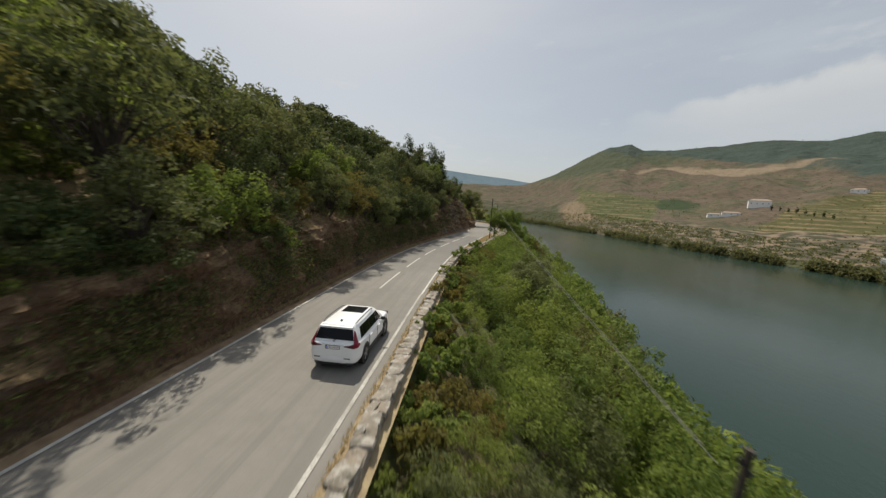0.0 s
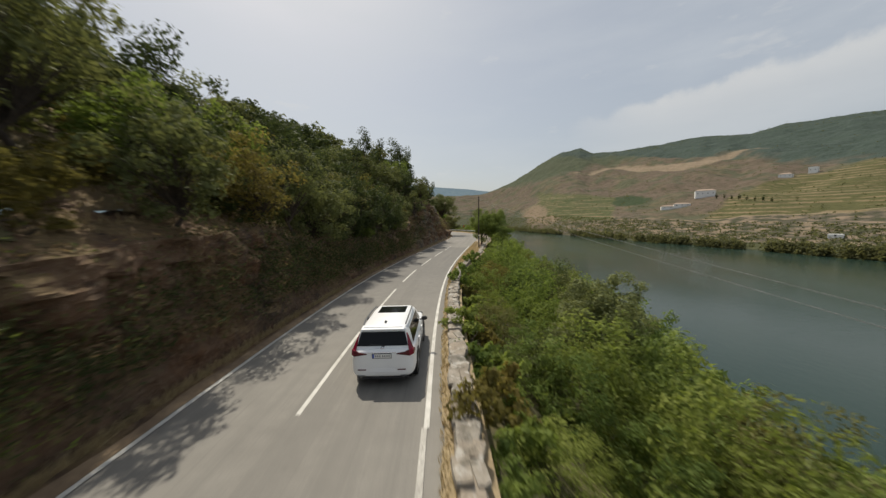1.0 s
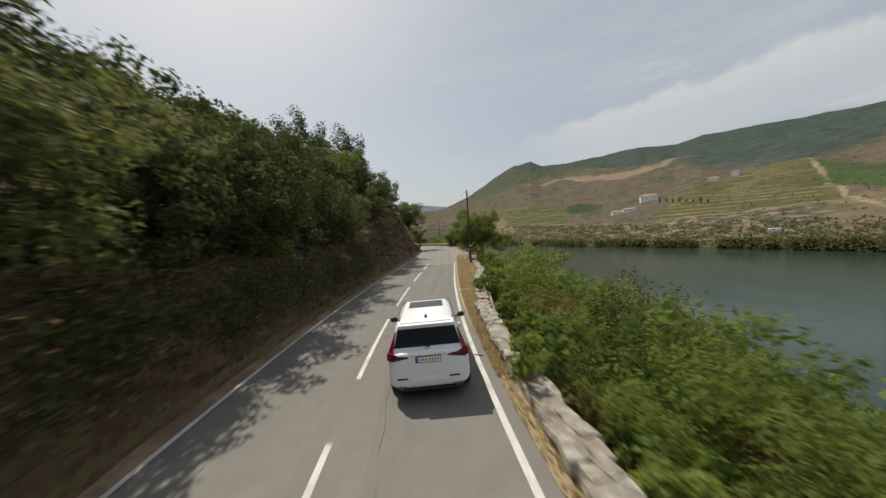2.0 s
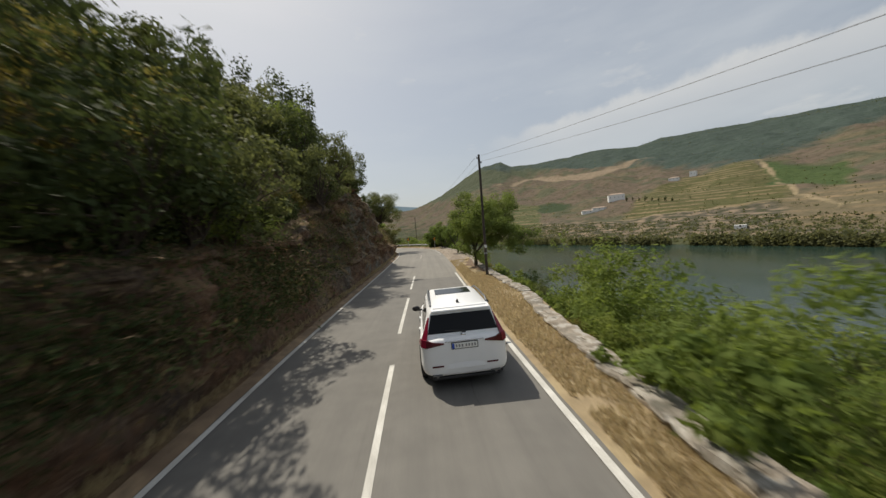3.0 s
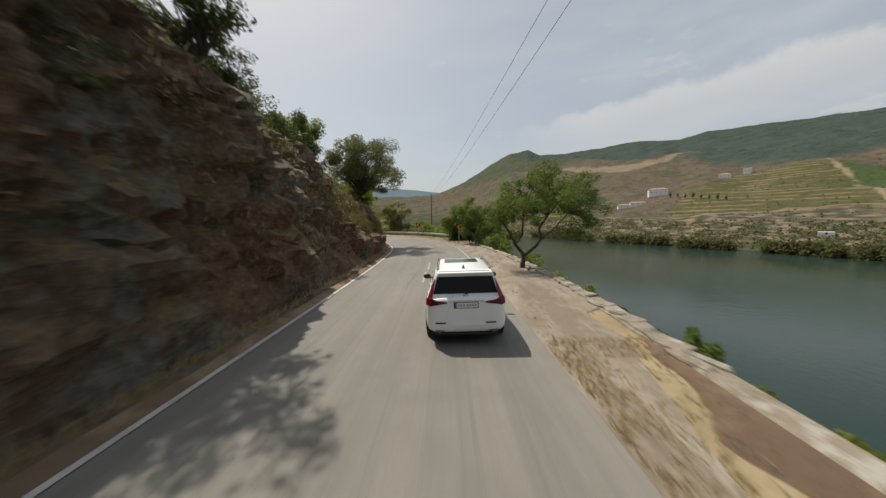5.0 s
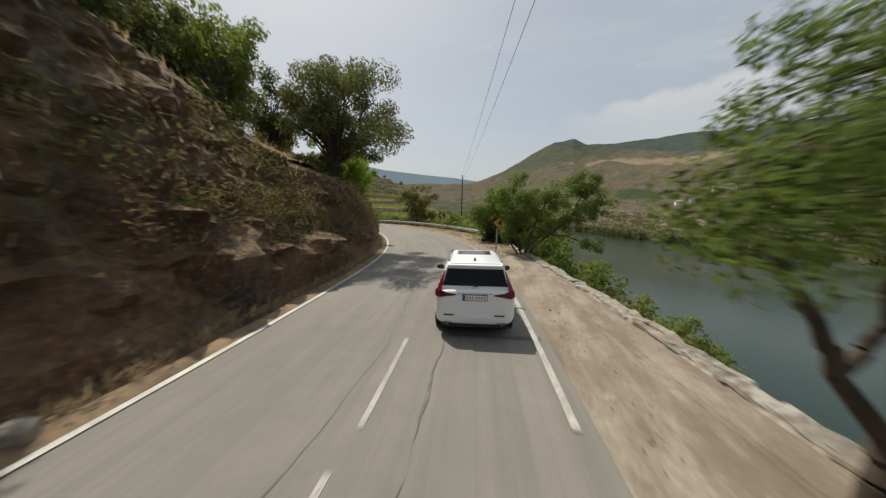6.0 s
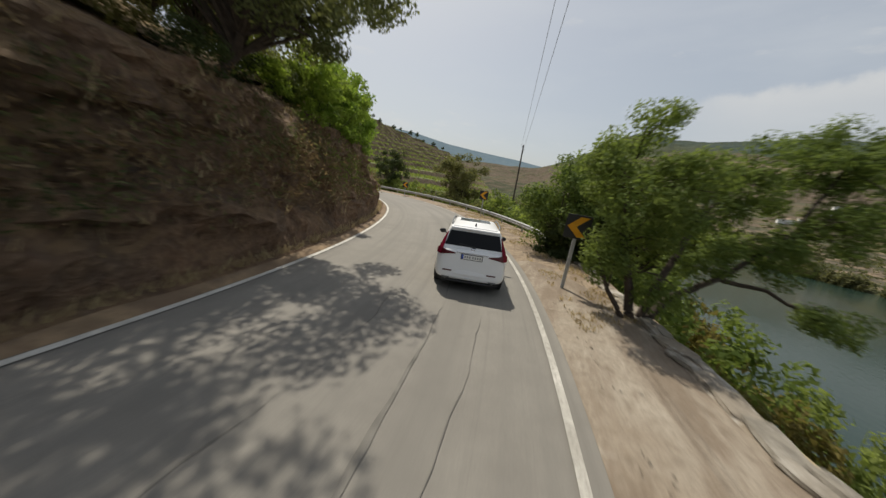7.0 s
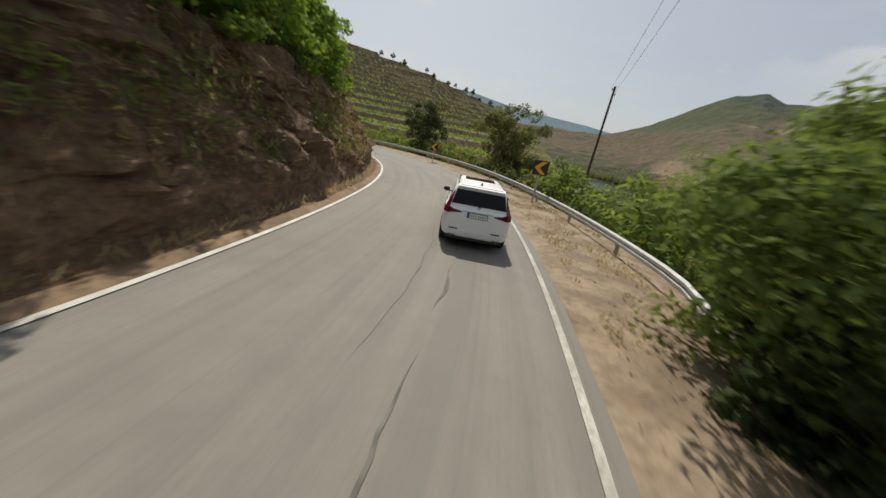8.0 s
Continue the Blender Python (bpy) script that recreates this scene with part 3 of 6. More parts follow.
        c = blend(c, (0.27, 0.21, 0.135), step_up(0.30 - d, 0, 0.14))
        terr *= step_up(d, 0.2, 0.4)
    # road cut and grass along the water
    lowest = -4.2 - 0.02 * max(0.0, a - 20)
    c = blend(c, SHORE, step_up(lowest + 0.5 - e, 0, 0.3) * step_up(a, 12, 16))
    c = blend(c, (0.24, 0.185, 0.125), step_up(0.14 - abs(e + 0.25 - 0.02 * (a - 30)), 0, 0.06) * step_up(a, 29, 31) * step_up(50 - a, 0, 2))
    return c, terr


def far_sheet(name, eye, az, r0, r1, el0, el1, mat, rows, rough=0.0, bulge=1.0, steps=None, seed=0, cover=False):
    """A hillside that faces the place eye: bearings az (degrees right of +y), and for each the near and far
    distance and the height angles of its foot and crest."""
    P = np.zeros((len(az), rows, 3))
    tint = np.ones((len(az), rows, 4))
    for i, a in enumerate(az):
        for j in range(rows):
            u = j / (rows - 1)
            r = r0[i] * (r1[i] / r0[i]) ** (u ** bulge)
            e = el0[i] + (el1[i] - el0[i]) * u
            x, y = eye[0] + r * math.sin(radians(a)), eye[1] + r * math.cos(radians(a))
            z = eye[2] + r * math.tan(radians(e))
            if rough:
                z += rough * r * min(1, 3 * u) * min(1, 0.25 + 4 * (1 - u)) * (fbm(x * 2.2 / r0[i], y * 2.2 / r0[i], seed, 2))
            if steps:
                z = steps(x, y, z, u, a)
            if cover:
                c, terr = far_cover(a, e, x, y)
                f = ((z + 2.0 * fbm(x * 0.008, y * 0.008, 7.0, 2)) / 4.4) % 1.0
                z += terr * 4.4 * ((0.62 * f / 0.76 if f < 0.76 else 0.62 + 0.38 * (f - 0.76) / 0.24) - f)
                z += 0.004 * r * min(1.0, 4 * u) * (1 - terr) * fbm(x * 0.02, y * 0.02, 2, 4) * (0.4 if u > 0.97 else 1)
                k = terr * step_up(f, 0.70, 0.78) * step_up(fbm(x * 0.02, y * 0.02, z // 4.4, 2), -0.35, 0.15)
                tint[i, j, :3] = [p + (q - p) * 0.95 * k for p, q in zip(c, RISER)]
            P[i, j] = (x, y, z)
    me = grid_mesh(name, P, mat, smooth=False, flip=True)
    if cover:
        me.color_attributes.new("cover", "FLOAT_COLOR", "POINT").data.foreach_set("color", tint.ravel())
    return me


def build_far():
    eye = (3.0, 50.0, 3.0)
    az = np.concatenate([np.arange(-30, -8, 0.6), np.arange(-8, 62, 0.25), np.arange(62, 100.01, 0.8)])
    shore_x = [-560, -180, 10, 40, 70, 92, 115, 138, 160, 185, 200, 215, 230, 245, 262]
    shore_y = [1000, 860, 690, 590, 520, 465, 400, 345, 290, 235, 190, 100, 0, -150, -400]
    sa = [math.degrees(math.atan2(x - eye[0], y - eye[1])) for x, y in zip(shore_x, shore_y)]
    sr = [math.hypot(x - eye[0], y - eye[1]) for x, y in zip(shore_x, shore_y)]
    o = np.argsort(sa)
    r0 = np.interp(az, np.array(sa)[o], np.array(sr)[o])
    el0 = np.degrees(np.arctan2(WATER - 1.0 - eye[2], r0))
    crest = np.interp(az, [-30, -12, -6, -4.5, 0, 3.4, 6, 8.3, 11, 13, 16.6, 19, 27, 32, 35, 40, 46, 55, 75, 110],
                      [3.5, 4.2, 4.2, 4.4, 6.3, 8.0, 9.5, 10.7, 10.9, 10.1, 9.8, 10.1, 10.6, 10.0, 10.5, 10.4, 10.1, 9.7, 9.1, 8])
    r1 = np.interp(az, [-30, -5, 10, 30, 60, 110], [1900, 1900, 1700, 1500, 1300, 1200])

    ob = new("far_hills", far_sheet("far_hills", eye, az, r0, r1, el0, crest, mat_far("slope"), 290, 0.016, 1.15, None, 0, True))
    FAR.update(eye=eye, az=az, r0=r0, r1=r1, el0=el0, el1=crest, ob=ob)
    tagged(ob, "dry terraced hills across the river with scrub on top", "hills", kind="structure")
    az2 = np.arange(-75, 20.01, 1.0)
    n = len(az2)
    crest2 = np.interp(az2, [-75, -40, -26, -20, -12.5, -8, -4.6, 0, 20], [8, 7.8, 7.3, 6.3, 5.6, 5.2, 4.7, 4.2, 3]) 
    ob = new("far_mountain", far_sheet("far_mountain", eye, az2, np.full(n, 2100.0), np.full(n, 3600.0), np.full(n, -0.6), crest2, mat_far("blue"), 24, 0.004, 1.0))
    tagged(ob, "mountain ridge at the end of the valley, coloured hazy blue", "mountain", kind="structure")
    W = np.array([[(-900, -900, WATER), (-900, 3800, WATER)], [(2600, -900, WATER), (2600, 3800, WATER)]])
    tagged(new("river_water", grid_mesh("river_water", W, M["water"], flip=True)), "calm dark green river with faint ripples", "river", kind="structure")


def bank_z(s, lat):
    """Height of the river bank right of the wall."""
    e = right_edge(s) + 0.7
    d = lat - e
    return -0.9 - d * 0.76 if d > 0 else -0.2


def hill_z(s, lat):
    """Height of the slope left of the cut (lat below -5)."""
    d = max(0.0, -lat - rim(s))
    k = float(np.interp(s, [-70, 10, 40, 60, 90, 110, 130, 170], [0.60, 0.56, 0.42, 0.42, 0.48, 0.42, 0.40, 0.40]))
    return cut_height(s) + k * min(d, 45) + 0.42 * max(0, d - 45) * (1 if d < 120 else 0) + (0.42 * 75 if d >= 120 else 0)


def build_cut():
    """The rock face left of the road, from the verge up to its lip."""
    S = np.arange(-70, 168.01, 0.3)
    V = 46
    P = np.zeros((len(S), V, 3))
    for i, s in enumerate(S):
        H = cut_height(s)
        rockiness = float(np.interp(s, [-70, 40, 50, 60, 85, 92, 170], [0.9, 0.9, 1.1, 1.5, 1.35, 1.0, 1.0]))
        for j in range(V):
            if j < 4:
                lat, z = -3.2 - 0.22 * j, (-0.03, 0.0, 0.05, 0.12)[j] + (0.05 * noise.noise((s * 1.5, j, 4)) if j else 0)
            else:
                u = min(1.0, (j - 4) / (V - 9))
                z = 0.15 + H * u
                lean = 0.13 + 0.10 * noise.noise((s * 0.06, 3, 8)) + 0.9 * (rim(s) - 5.0) / H
                lat = -4.0 - lean * z - 0.11 * H * u ** 3
                a = noise.hetero_terrain((s * 0.22, z * 0.30, 1.0), 1.0, 2.1, 5, 0.6)
                b = noise.noise((s * 0.9 + z * 0.5, z * 1.1, 5.0))
                c = noise.noise((s * 2.6, z * 3.4, 9.0))
                cell = noise.voronoi((s * 0.45 + z * 0.15, z * 0.75, 2.0))[0]
                k = min(1.0, 5 * u) * rockiness
                # a bench part of the way up, and blocks that stand proud of one another
                hb = 1.45 + 0.5 * noise.noise((s * 0.16, 2, 2)) + 0.25 * noise.noise((s * 0.7, 4, 2))
                lat -= float(np.interp(s, [10, 20, 38, 44, 56, 61, 80, 85, 100, 106], [0.1, 0.35, 0.35, 0.75, 0.7, 0.15, 0.15, 0.9, 0.7, 0.2])) * step_up(z, hb - 0.05, hb + 0.3) * (1 - u * u)
                w = 0.35 * noise.noise((s * 0.5, z * 0.6, 11.0))
                block = noise.cell((s * 0.42 + w + z * 0.12, z * 0.34 + w + 0.05 * s, 3.0)) + 0.6 * noise.cell((s * 1.05 + w, z * 0.85 - w, 7.0))
                lat += 0.26 * k * block
                bed = (z * 0.62 + 0.5 * noise.noise((s * 0.11, 5, 5)) + 0.12 * noise.noise((s * 0.8, z, 6))) % 1.0
                lat -= float(np.interp(s, [8, 40, 46, 56, 62, 84], [0.12, 0.2, 0.45, 0.4, 0.15, 0.2])) * k * (bed - 0.4)
                joint = noise.voronoi((s * 0.62 + z * 0.1, z * 0.24 + s * 0.05, 6.0))[0]
                lat += k * (0.34 * (a - 0.8) + 0.28 * b + 0.20 * c + 0.5 * (cell[1] - cell[0] - 0.25) + 0.55 * min(0.35, joint[1] - joint[0]) - 0.12)
                z += 0.18 * b * k
            if j > V - 5:
                e = j - (V - 5)
                lat -= (0.5, 1.3, 2.4, 3.8)[e - 1]
                z = (hill_z(s, min(lat, -5.0)) + 0.25 * noise.noise((s * 0.6, e, 1))) if e < 4 else hill_z(s, min(lat, -5)) - 1.2
            P[i, j] = along(s, min(lat, -3.15), z)
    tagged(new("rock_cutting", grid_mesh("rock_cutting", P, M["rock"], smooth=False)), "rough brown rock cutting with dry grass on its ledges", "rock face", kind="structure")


def build_hill():
    """The slope above the cut, as a sheet over the plan."""
    xs, ys = np.arange(-190, 45, 1.5), np.arange(-85, 200, 1.5)
    X, Y = np.meshgrid(xs, ys, indexing="ij")
    s, lat = road_place(X.ravel(), Y.ravel())
    Z = np.array([hill_z(a, min(b, -5.0)) if b < 0 else 0.0 for a, b in zip(s, lat)])
    Z += np.array([0.35 * fbm(x * 0.35, y * 0.35) + 1.2 * fbm(x * 0.05, y * 0.05, 3) * min(1, max(0, -l - 6) / 12) for x, y, l in zip(X.ravel(), Y.ravel(), lat)])
    P = np.stack([X, Y, Z.reshape(X.shape)], -1)
    ok = (lat < -0.6 - np.array([rim(a) for a in s])).reshape(X.shape)
    keep = ok[:-1, :-1] & ok[1:, :-1] & ok[:-1, 1:] & ok[1:, 1:]
    tagged(new("hillside", grid_mesh("hillside", P, M["hill"], keep=keep, flip=True)), "dry steep hillside with ochre grass above the cutting", "hillside", kind="structure")


def lay_width(s):
    return (right_edge(s) - 3.5) * float(np.interp(s, [59, 66, 94, 98], [0.08, 1.0, 1.0, 0.3]))


def build_right():
    tagged(new("verge", strip("verge", -70, 168, 0.5, (lambda s: road_edge(s) - 0.1, lambda s: 3.5 + 0.33 * (right_edge(s) - 3.5), lambda s: 3.5 + 0.66 * (right_edge(s) - 3.5), lambda s: right_edge(s), lambda s: right_edge(s) + 0.75),
                                (-0.01, 0.03, 0.05, 0.05, -0.05), M["verge"], 0.06)), "verge of dry ochre grass and bare dirt", "verge", kind="structure")
    tagged(new("lay_by", strip("lay_by", 59, 98, 0.5, (3.48, lambda s: 3.55 + 0.2 * lay_width(s), lambda s: 3.55 + (0.5 + 0.12 * noise.noise((s * 0.4, 1, 1))) * lay_width(s), lambda s: 3.5 + (1.02 if s > 68 else 0.8 + 0.15 * noise.noise((s * 0.6, 2, 2))) * lay_width(s)),
                                (0.006, 0.062, 0.095, 0.085), M["dirt"], 0.03)), "pale bare dirt lay-by beside the asphalt", "verge", kind="structure")
    tagged(new("bare_soil", strip("bare_soil", 93, 150, 0.5, (3.49, 4.0, lambda s: 0.5 * (4.0 + right_edge(s)), lambda s: right_edge(s) - 0.05, lambda s: right_edge(s) + 0.8),
                                (0.003, 0.055, 0.08, 0.06, -0.04), M["brown"], 0.05)), "trodden brown soil with dry litter under the guardrail", "verge", kind="structure")
    # brown ground round the trunks; its dark colour also stands for tree shade
    tagged(new("leaf_litter", strip("leaf_litter", 53.5, 66, 0.5, (lambda s: min(right_edge(s) - 0.1, 4.3 + 0.5 * noise.noise((s * 0.6, 3, 3)) + 0.035 * (s - 60) ** 2), lambda s: right_edge(s) - 0.45 * max(0.1, 1 - abs(s - 60) / 6.5), lambda s: right_edge(s) - 0.02),
                                (0.0, 0.12, 0.11), M["litter"], 0.03)), "brown leaf litter under the trees, darkened for their shade", "leaf litter", kind="structure")
    tagged(new("dry_margin", strip("dry_margin", -70, 168, 0.5, (lambda s: -3.30 - 0.05 * noise.noise((s * 0.7, 1, 5)), -3.39, -3.48, lambda s: -3.58 - 0.14 * noise.noise((s * 0.5, 2, 5))),
                                      (0.010, 0.05, 0.08, 0.10), M["margin"], 0.03)), "narrow margin of dry leaves and dust below the cutting", "verge", kind="structure")
    lats = [0.35, 0.8, 1.5, 3, 5, 8, 12, 16, 20, 24, 28, 33, 40]
    S = np.arange(-70, 168.01, 1.0)
    P = np.zeros((len(S), len(lats), 3))
    for i, s in enumerate(S):
        e = right_edge(s)
        for j, d in enumerate(lats):
            z = (0.0 if j == 0 else -1.0 if j == 1 else bank_z(s, e + d)) + (0.6 * fbm(s * 0.2, d * 0.2, 2) if j > 1 else 0)
            P[i, j] = along(s, e + d, z)
    tagged(new("river_bank", grid_mesh("river_bank", P, M["bank"], flip=True)), "steep overgrown bank down to the river", "river bank", kind="structure")


build_road()
build_far()
build_cut()
build_hill()
build_right()

# ---- the car ----
def loft(bm, rings, cap=True):
    """Joins closed rings of equal length into a skin."""
    R = [[bm.verts.new(p) for p in r] for r in rings]
    n = len(R[0])
    for a, b in zip(R, R[1:]):
        for i in range(n):
            bm.faces.new((a[i], a[(i + 1) % n], b[(i + 1) % n], b[i]))
    if cap:
        bm.faces.new(R[0])
        bm.faces.new(list(reversed(R[-1])))
    return bm


def smooth_part(ob, angle=40):
    ob.data.polygons.foreach_set("use_smooth", [True] * len(ob.data.polygons))
    ob.data.set_sharp_from_angle(angle=radians(angle))
    return ob


def plate4(bm, p, thick=0.012, lift=0.006):
    """A thin panel on four corners (anticlockwise seen from outside)."""
    p = [Vector(q) for q in p]
    n = (p[1] - p[0]).cross(p[3] - p[0]).normalized()
    lo = [bm.verts.new(q + n * (lift - thick)) for q in p]
    hi = [bm.verts.new(q + n * lift) for q in p]
    bm.faces.new(hi)
    bm.faces.new(list(reversed(lo)))
    for i in range(4):
        j = (i + 1) % 4
        bm.faces.new((lo[i], lo[j], hi[j], hi[i]))
    return bm


def lerp4(c, u0, u1, v0, v1):
    """Corners of a piece of a four-cornered face c: u along its foot, v up."""
    c = [Vector(q) for q in c]
    f = lambda u, v: c[0].lerp(c[1], u).lerp(c[3].lerp(c[2], u), v)
    return [f(u0, v0), f(u1, v0), f(u1, v1), f(u0, v1)]


def build_wheel(car, x, y, side):
    w = tagged(new("wheel"))
    w.parent = car
    w.location = (x, y, 0.36)
    b = bmesh.new()
    rings = []
    for dx, r in ((-0.11, 0.25), (-0.115, 0.32), (-0.09, 0.355), (0.09, 0.355), (0.115, 0.32), (0.11, 0.25)):
        rings.append([(dx * side, r * math.cos(a * math.tau / 28), r * math.sin(a * math.tau / 28)) for a in range(28)])
    smooth_part(part("tyre", loft(b, rings, False), M["tyre"], w))
    b = bmesh.new()
    cyl(b, (-0.09 * side, 0, 0), (0.06 * side, 0, 0), 0.25, n=24)
    for i in range(5):
        box(b, 0.05 * side - 0.02, 0.05 * side + 0.05, -0.035, 0.035, 0.03, 0.25, 0.008, Matrix.Rotation(i * math.tau / 5, 4, "X"))
    cyl(b, (0.05 * side, 0, 0), (0.115 * side, 0, 0), 0.05, n=12)
    part("rim", b, M["rim"], w, "grey five-spoke alloy rim")
    wheels.append(w)


def build_car():
    c = thing("car", "white sport utility car with dark glass and roof rails", "car", pose(*along(-2, 1.7), 0, 0, 12))
    ys = (-2.36, -2.31, -2.2, -2.0, -1.6, -0.8, 0.0, 0.8, 1.3, 1.8, 2.12, 2.28, 2.34)
    ws = (0.70, 0.835, 0.90, 0.925, 0.93, 0.93, 0.93, 0.93, 0.925, 0.90, 0.83, 0.70, 0.55)
    bt = (1.02, 1.08, 1.10, 1.10, 1.07, 1.03, 1.02, 1.01, 1.02, 0.97, 0.90, 0.80, 0.70)
    lo = (0.36, 0.31, 0.29, 0.28, 0.28, 0.28, 0.28, 0.28, 0.28, 0.30, 0.33, 0.38, 0.44)
    rings = []
    for y, w, t, z in zip(ys, ws, bt, lo):
        half = [(0.0, z), (w * 0.88, z), (w * 0.97, z + 0.09), (w, z + 0.25), (w * 0.985, 0.62 + (t - 1) * 0.5), (w * 0.99, t - 0.16), (w * 0.955, t - 0.05), (w * 0.88, t), (0.0, t + 0.03)]
        rings.append([(x, y, h) for x, h in half] + [(-x, y, h) for x, h in reversed(half[1:-1])])
    tail_ring = [(x * 0.75, -2.366, 0.66 + (h - 0.66) * 0.75) for x, _, h in rings[0]]
    body = smooth_part(part("body", loft(bmesh.new(), [tail_ring] + rings), M["white"], c), 60)
    body.modifiers.new("rounding", "SUBSURF").levels = 2
    body.modifiers["rounding"].render_levels = 2
    # the cabin above the belt line
    belt = [(0.80, -2.25), (0.85, -1.9), (0.86, 0.2), (0.80, 1.22)]
    high = [(0.655, -2.03), (0.70, -1.75), (0.71, 0.15), (0.665, 0.52)]
    top = [(0.57, -1.98), (0.60, -1.5), (0.60, 0.0), (0.55, 0.36)]
    ring = lambda pts, z, arch=0.0: [(x, y, z + arch) for x, y in pts] + [(-x, y, z + arch) for x, y in reversed(pts)]
    rb, rh, rt = ring(belt, 1.0), ring(high, 1.53), ring(top, 1.645)
    b = loft(bmesh.new(), [rb, rh, rt])
    bmesh.ops.bevel(b, geom=[e for e in b.edges if max(v.co.z for v in e.verts) > 1.2 and e.calc_face_angle(0.0) > 0.2], offset=0.035, segments=3, affect="EDGES", profile=0.5)
    smooth_part(part("cabin", b, M["white"], c), 50)
    # glass: tailgate, windscreen, sides
    tail = [(-0.80, -2.25, 1.0), (0.80, -2.25, 1.0), (0.655, -2.03, 1.53), (-0.655, -2.03, 1.53)]
    front = [(0.80, 1.22, 1.0), (-0.80, 1.22, 1.0), (-0.665, 0.52, 1.53), (0.665, 0.52, 1.53)]
    part("rear_window", plate4(bmesh.new(), lerp4(tail, 0.018, 0.982, 0.30, 0.985)), M["glass"], c, "dark tinted rear window")
    part("windscreen", plate4(bmesh.new(), lerp4(front, 0.06, 0.94, 0.06, 0.96)), M["glass"], c)
    for side in (1, -1):
        q = [(0.85 * side, -1.9, 1.0), (0.86 * side, 0.2, 1.0), (0.71 * side, 0.15, 1.53), (0.70 * side, -1.75, 1.53)]
        q = q if side > 0 else [q[1], q[0], q[3], q[2]]
        a, b = (0.09, 1.0) if side > 0 else (0.0, 0.91)
        part("pillar_trim", plate4(bmesh.new(), lerp4(q, a, b, 0.13, 0.92), 0.012, 0.003), M["black"], c, "black window pillar trim")
        for a, b in ((0.10, 0.22), (0.235, 0.59), (0.605, 0.99)):
            a, b = (a, b) if side > 0 else (1 - b, 1 - a)
            part("side_window", plate4(bmesh.new(), lerp4(q, a, b, 0.15, 0.90)), M["glass"], c)
        q = [(0.86 * side, 0.2, 1.0), (0.80 * side, 1.22, 1.0), (0.665 * side, 0.52, 1.53), (0.71 * side, 0.15, 1.53)]
        q = q if side > 0 else [q[1], q[0], q[3], q[2]]
        u = (0.03, 0.72) if side > 0 else (0.28, 0.97)
        part("side_window", plate4(bmesh.new(), lerp4(q, *u, 0.12, 0.9)), M["glass"], c)
        # tail lamp: an upright arm along the pillar and a foot that runs in over the tailgate
        lamp = tagged(new("tail_lamp"), "dark red upright tail lamp")
        lamp.parent = c
        b = bmesh.new()
        s = side
        arm = [[(s * 0.765, -2.285, 1.04), (s * 0.875, -2.20, 1.04), (s * 0.87, -2.05, 1.05), (s * 0.74, -2.18, 1.05)],
               [(s * 0.735, -2.205, 1.20), (s * 0.815, -2.14, 1.20), (s * 0.81, -2.03, 1.20), (s * 0.70, -2.10, 1.20)],
               [(s * 0.705, -2.115, 1.36), (s * 0.745, -2.08, 1.36), (s * 0.75, -2.0, 1.36), (s * 0.67, -2.05, 1.36)],
               [(s * 0.678, -2.055, 1.47), (s * 0.695, -2.035, 1.47), (s * 0.70, -1.98, 1.47), (s * 0.65, -2.0, 1.47)]]
        part("arm", loft(b, arm), M["red"], lamp)
        b = bmesh.new()
        foot = [[(s * 0.42, -2.374, 0.985), (s * 0.42, -2.30, 0.985), (s * 0.42, -2.30, 1.012), (s * 0.42, -2.374, 1.012)],
                [(s * 0.64, -2.372, 0.955), (s * 0.64, -2.28, 0.955), (s * 0.64, -2.28, 1.040), (s * 0.64, -2.365, 1.040)],
                [(s * 0.79, -2.345, 0.925), (s * 0.77, -2.2, 0.925), (s * 0.77, -2.2, 1.075), (s * 0.77, -2.33, 1.085)],
                [(s * 0.895, -2.22, 0.935), (s * 0.83, -2.12, 0.935), (s * 0.82, -2.12, 1.075), (s * 0.875, -2.21, 1.085)],
                [(s * 0.922, -2.02, 0.985), (s * 0.85, -2.0, 0.985), (s * 0.84, -2.0, 1.045), (s * 0.905, -2.02, 1.045)]]
        part("foot", loft(b, foot[:3]), M["red_dark"], lamp)
        part("side_lens", loft(bmesh.new(), foot[2:]), M["red"], lamp)
        part("reflector", box(bmesh.new(), s * 0.56 - 0.13, s * 0.56 + 0.10, -2.374, -2.26, 0.525, 0.555), M["red_dark"], c)
        b = bmesh.new()
        cyl(b, (s * 0.6, -2.375, 0.34), (s * 0.6, -2.2, 0.34), 0.03, n=12)
        box(b, s * 0.6 - 0.10, s * 0.6 + 0.10, -2.366, -2.25, 0.335, 0.37, 0.01)
        part("exhaust_tip", b, M["rail"], c)
        # roof rail with its feet
        b = bmesh.new()
        rail = [Vector((s * 0.625, -1.72, 1.65)), Vector((s * 0.64, -1.5, 1.70)), Vector((s * 0.645, -0.6, 1.715)), Vector((s * 0.635, 0.0, 1.70)), Vector((s * 0.61, 0.24, 1.63))]
        for p, q in zip(rail, rail[1:]):
            cyl(b, p, q, 0.022, n=8)
        part("roof_rail", b, M["rail"], c, "grey metal roof rail")
        # mirror
        b = bmesh.new()
        bmesh.ops.create_uvsphere(b, u_segments=14, v_segments=9, radius=0.1, matrix=pose(s * 1.02, 0.62, 1.09) @ Matrix.Diagonal((1.15, 0.62, 0.8, 1)))
        box(b, min(s * 0.84, s * 0.98), max(s * 0.84, s * 0.98), 0.6, 0.66, 1.02, 1.06)
        smooth_part(part("mirror", b, M["black"], c, "black door mirror"))
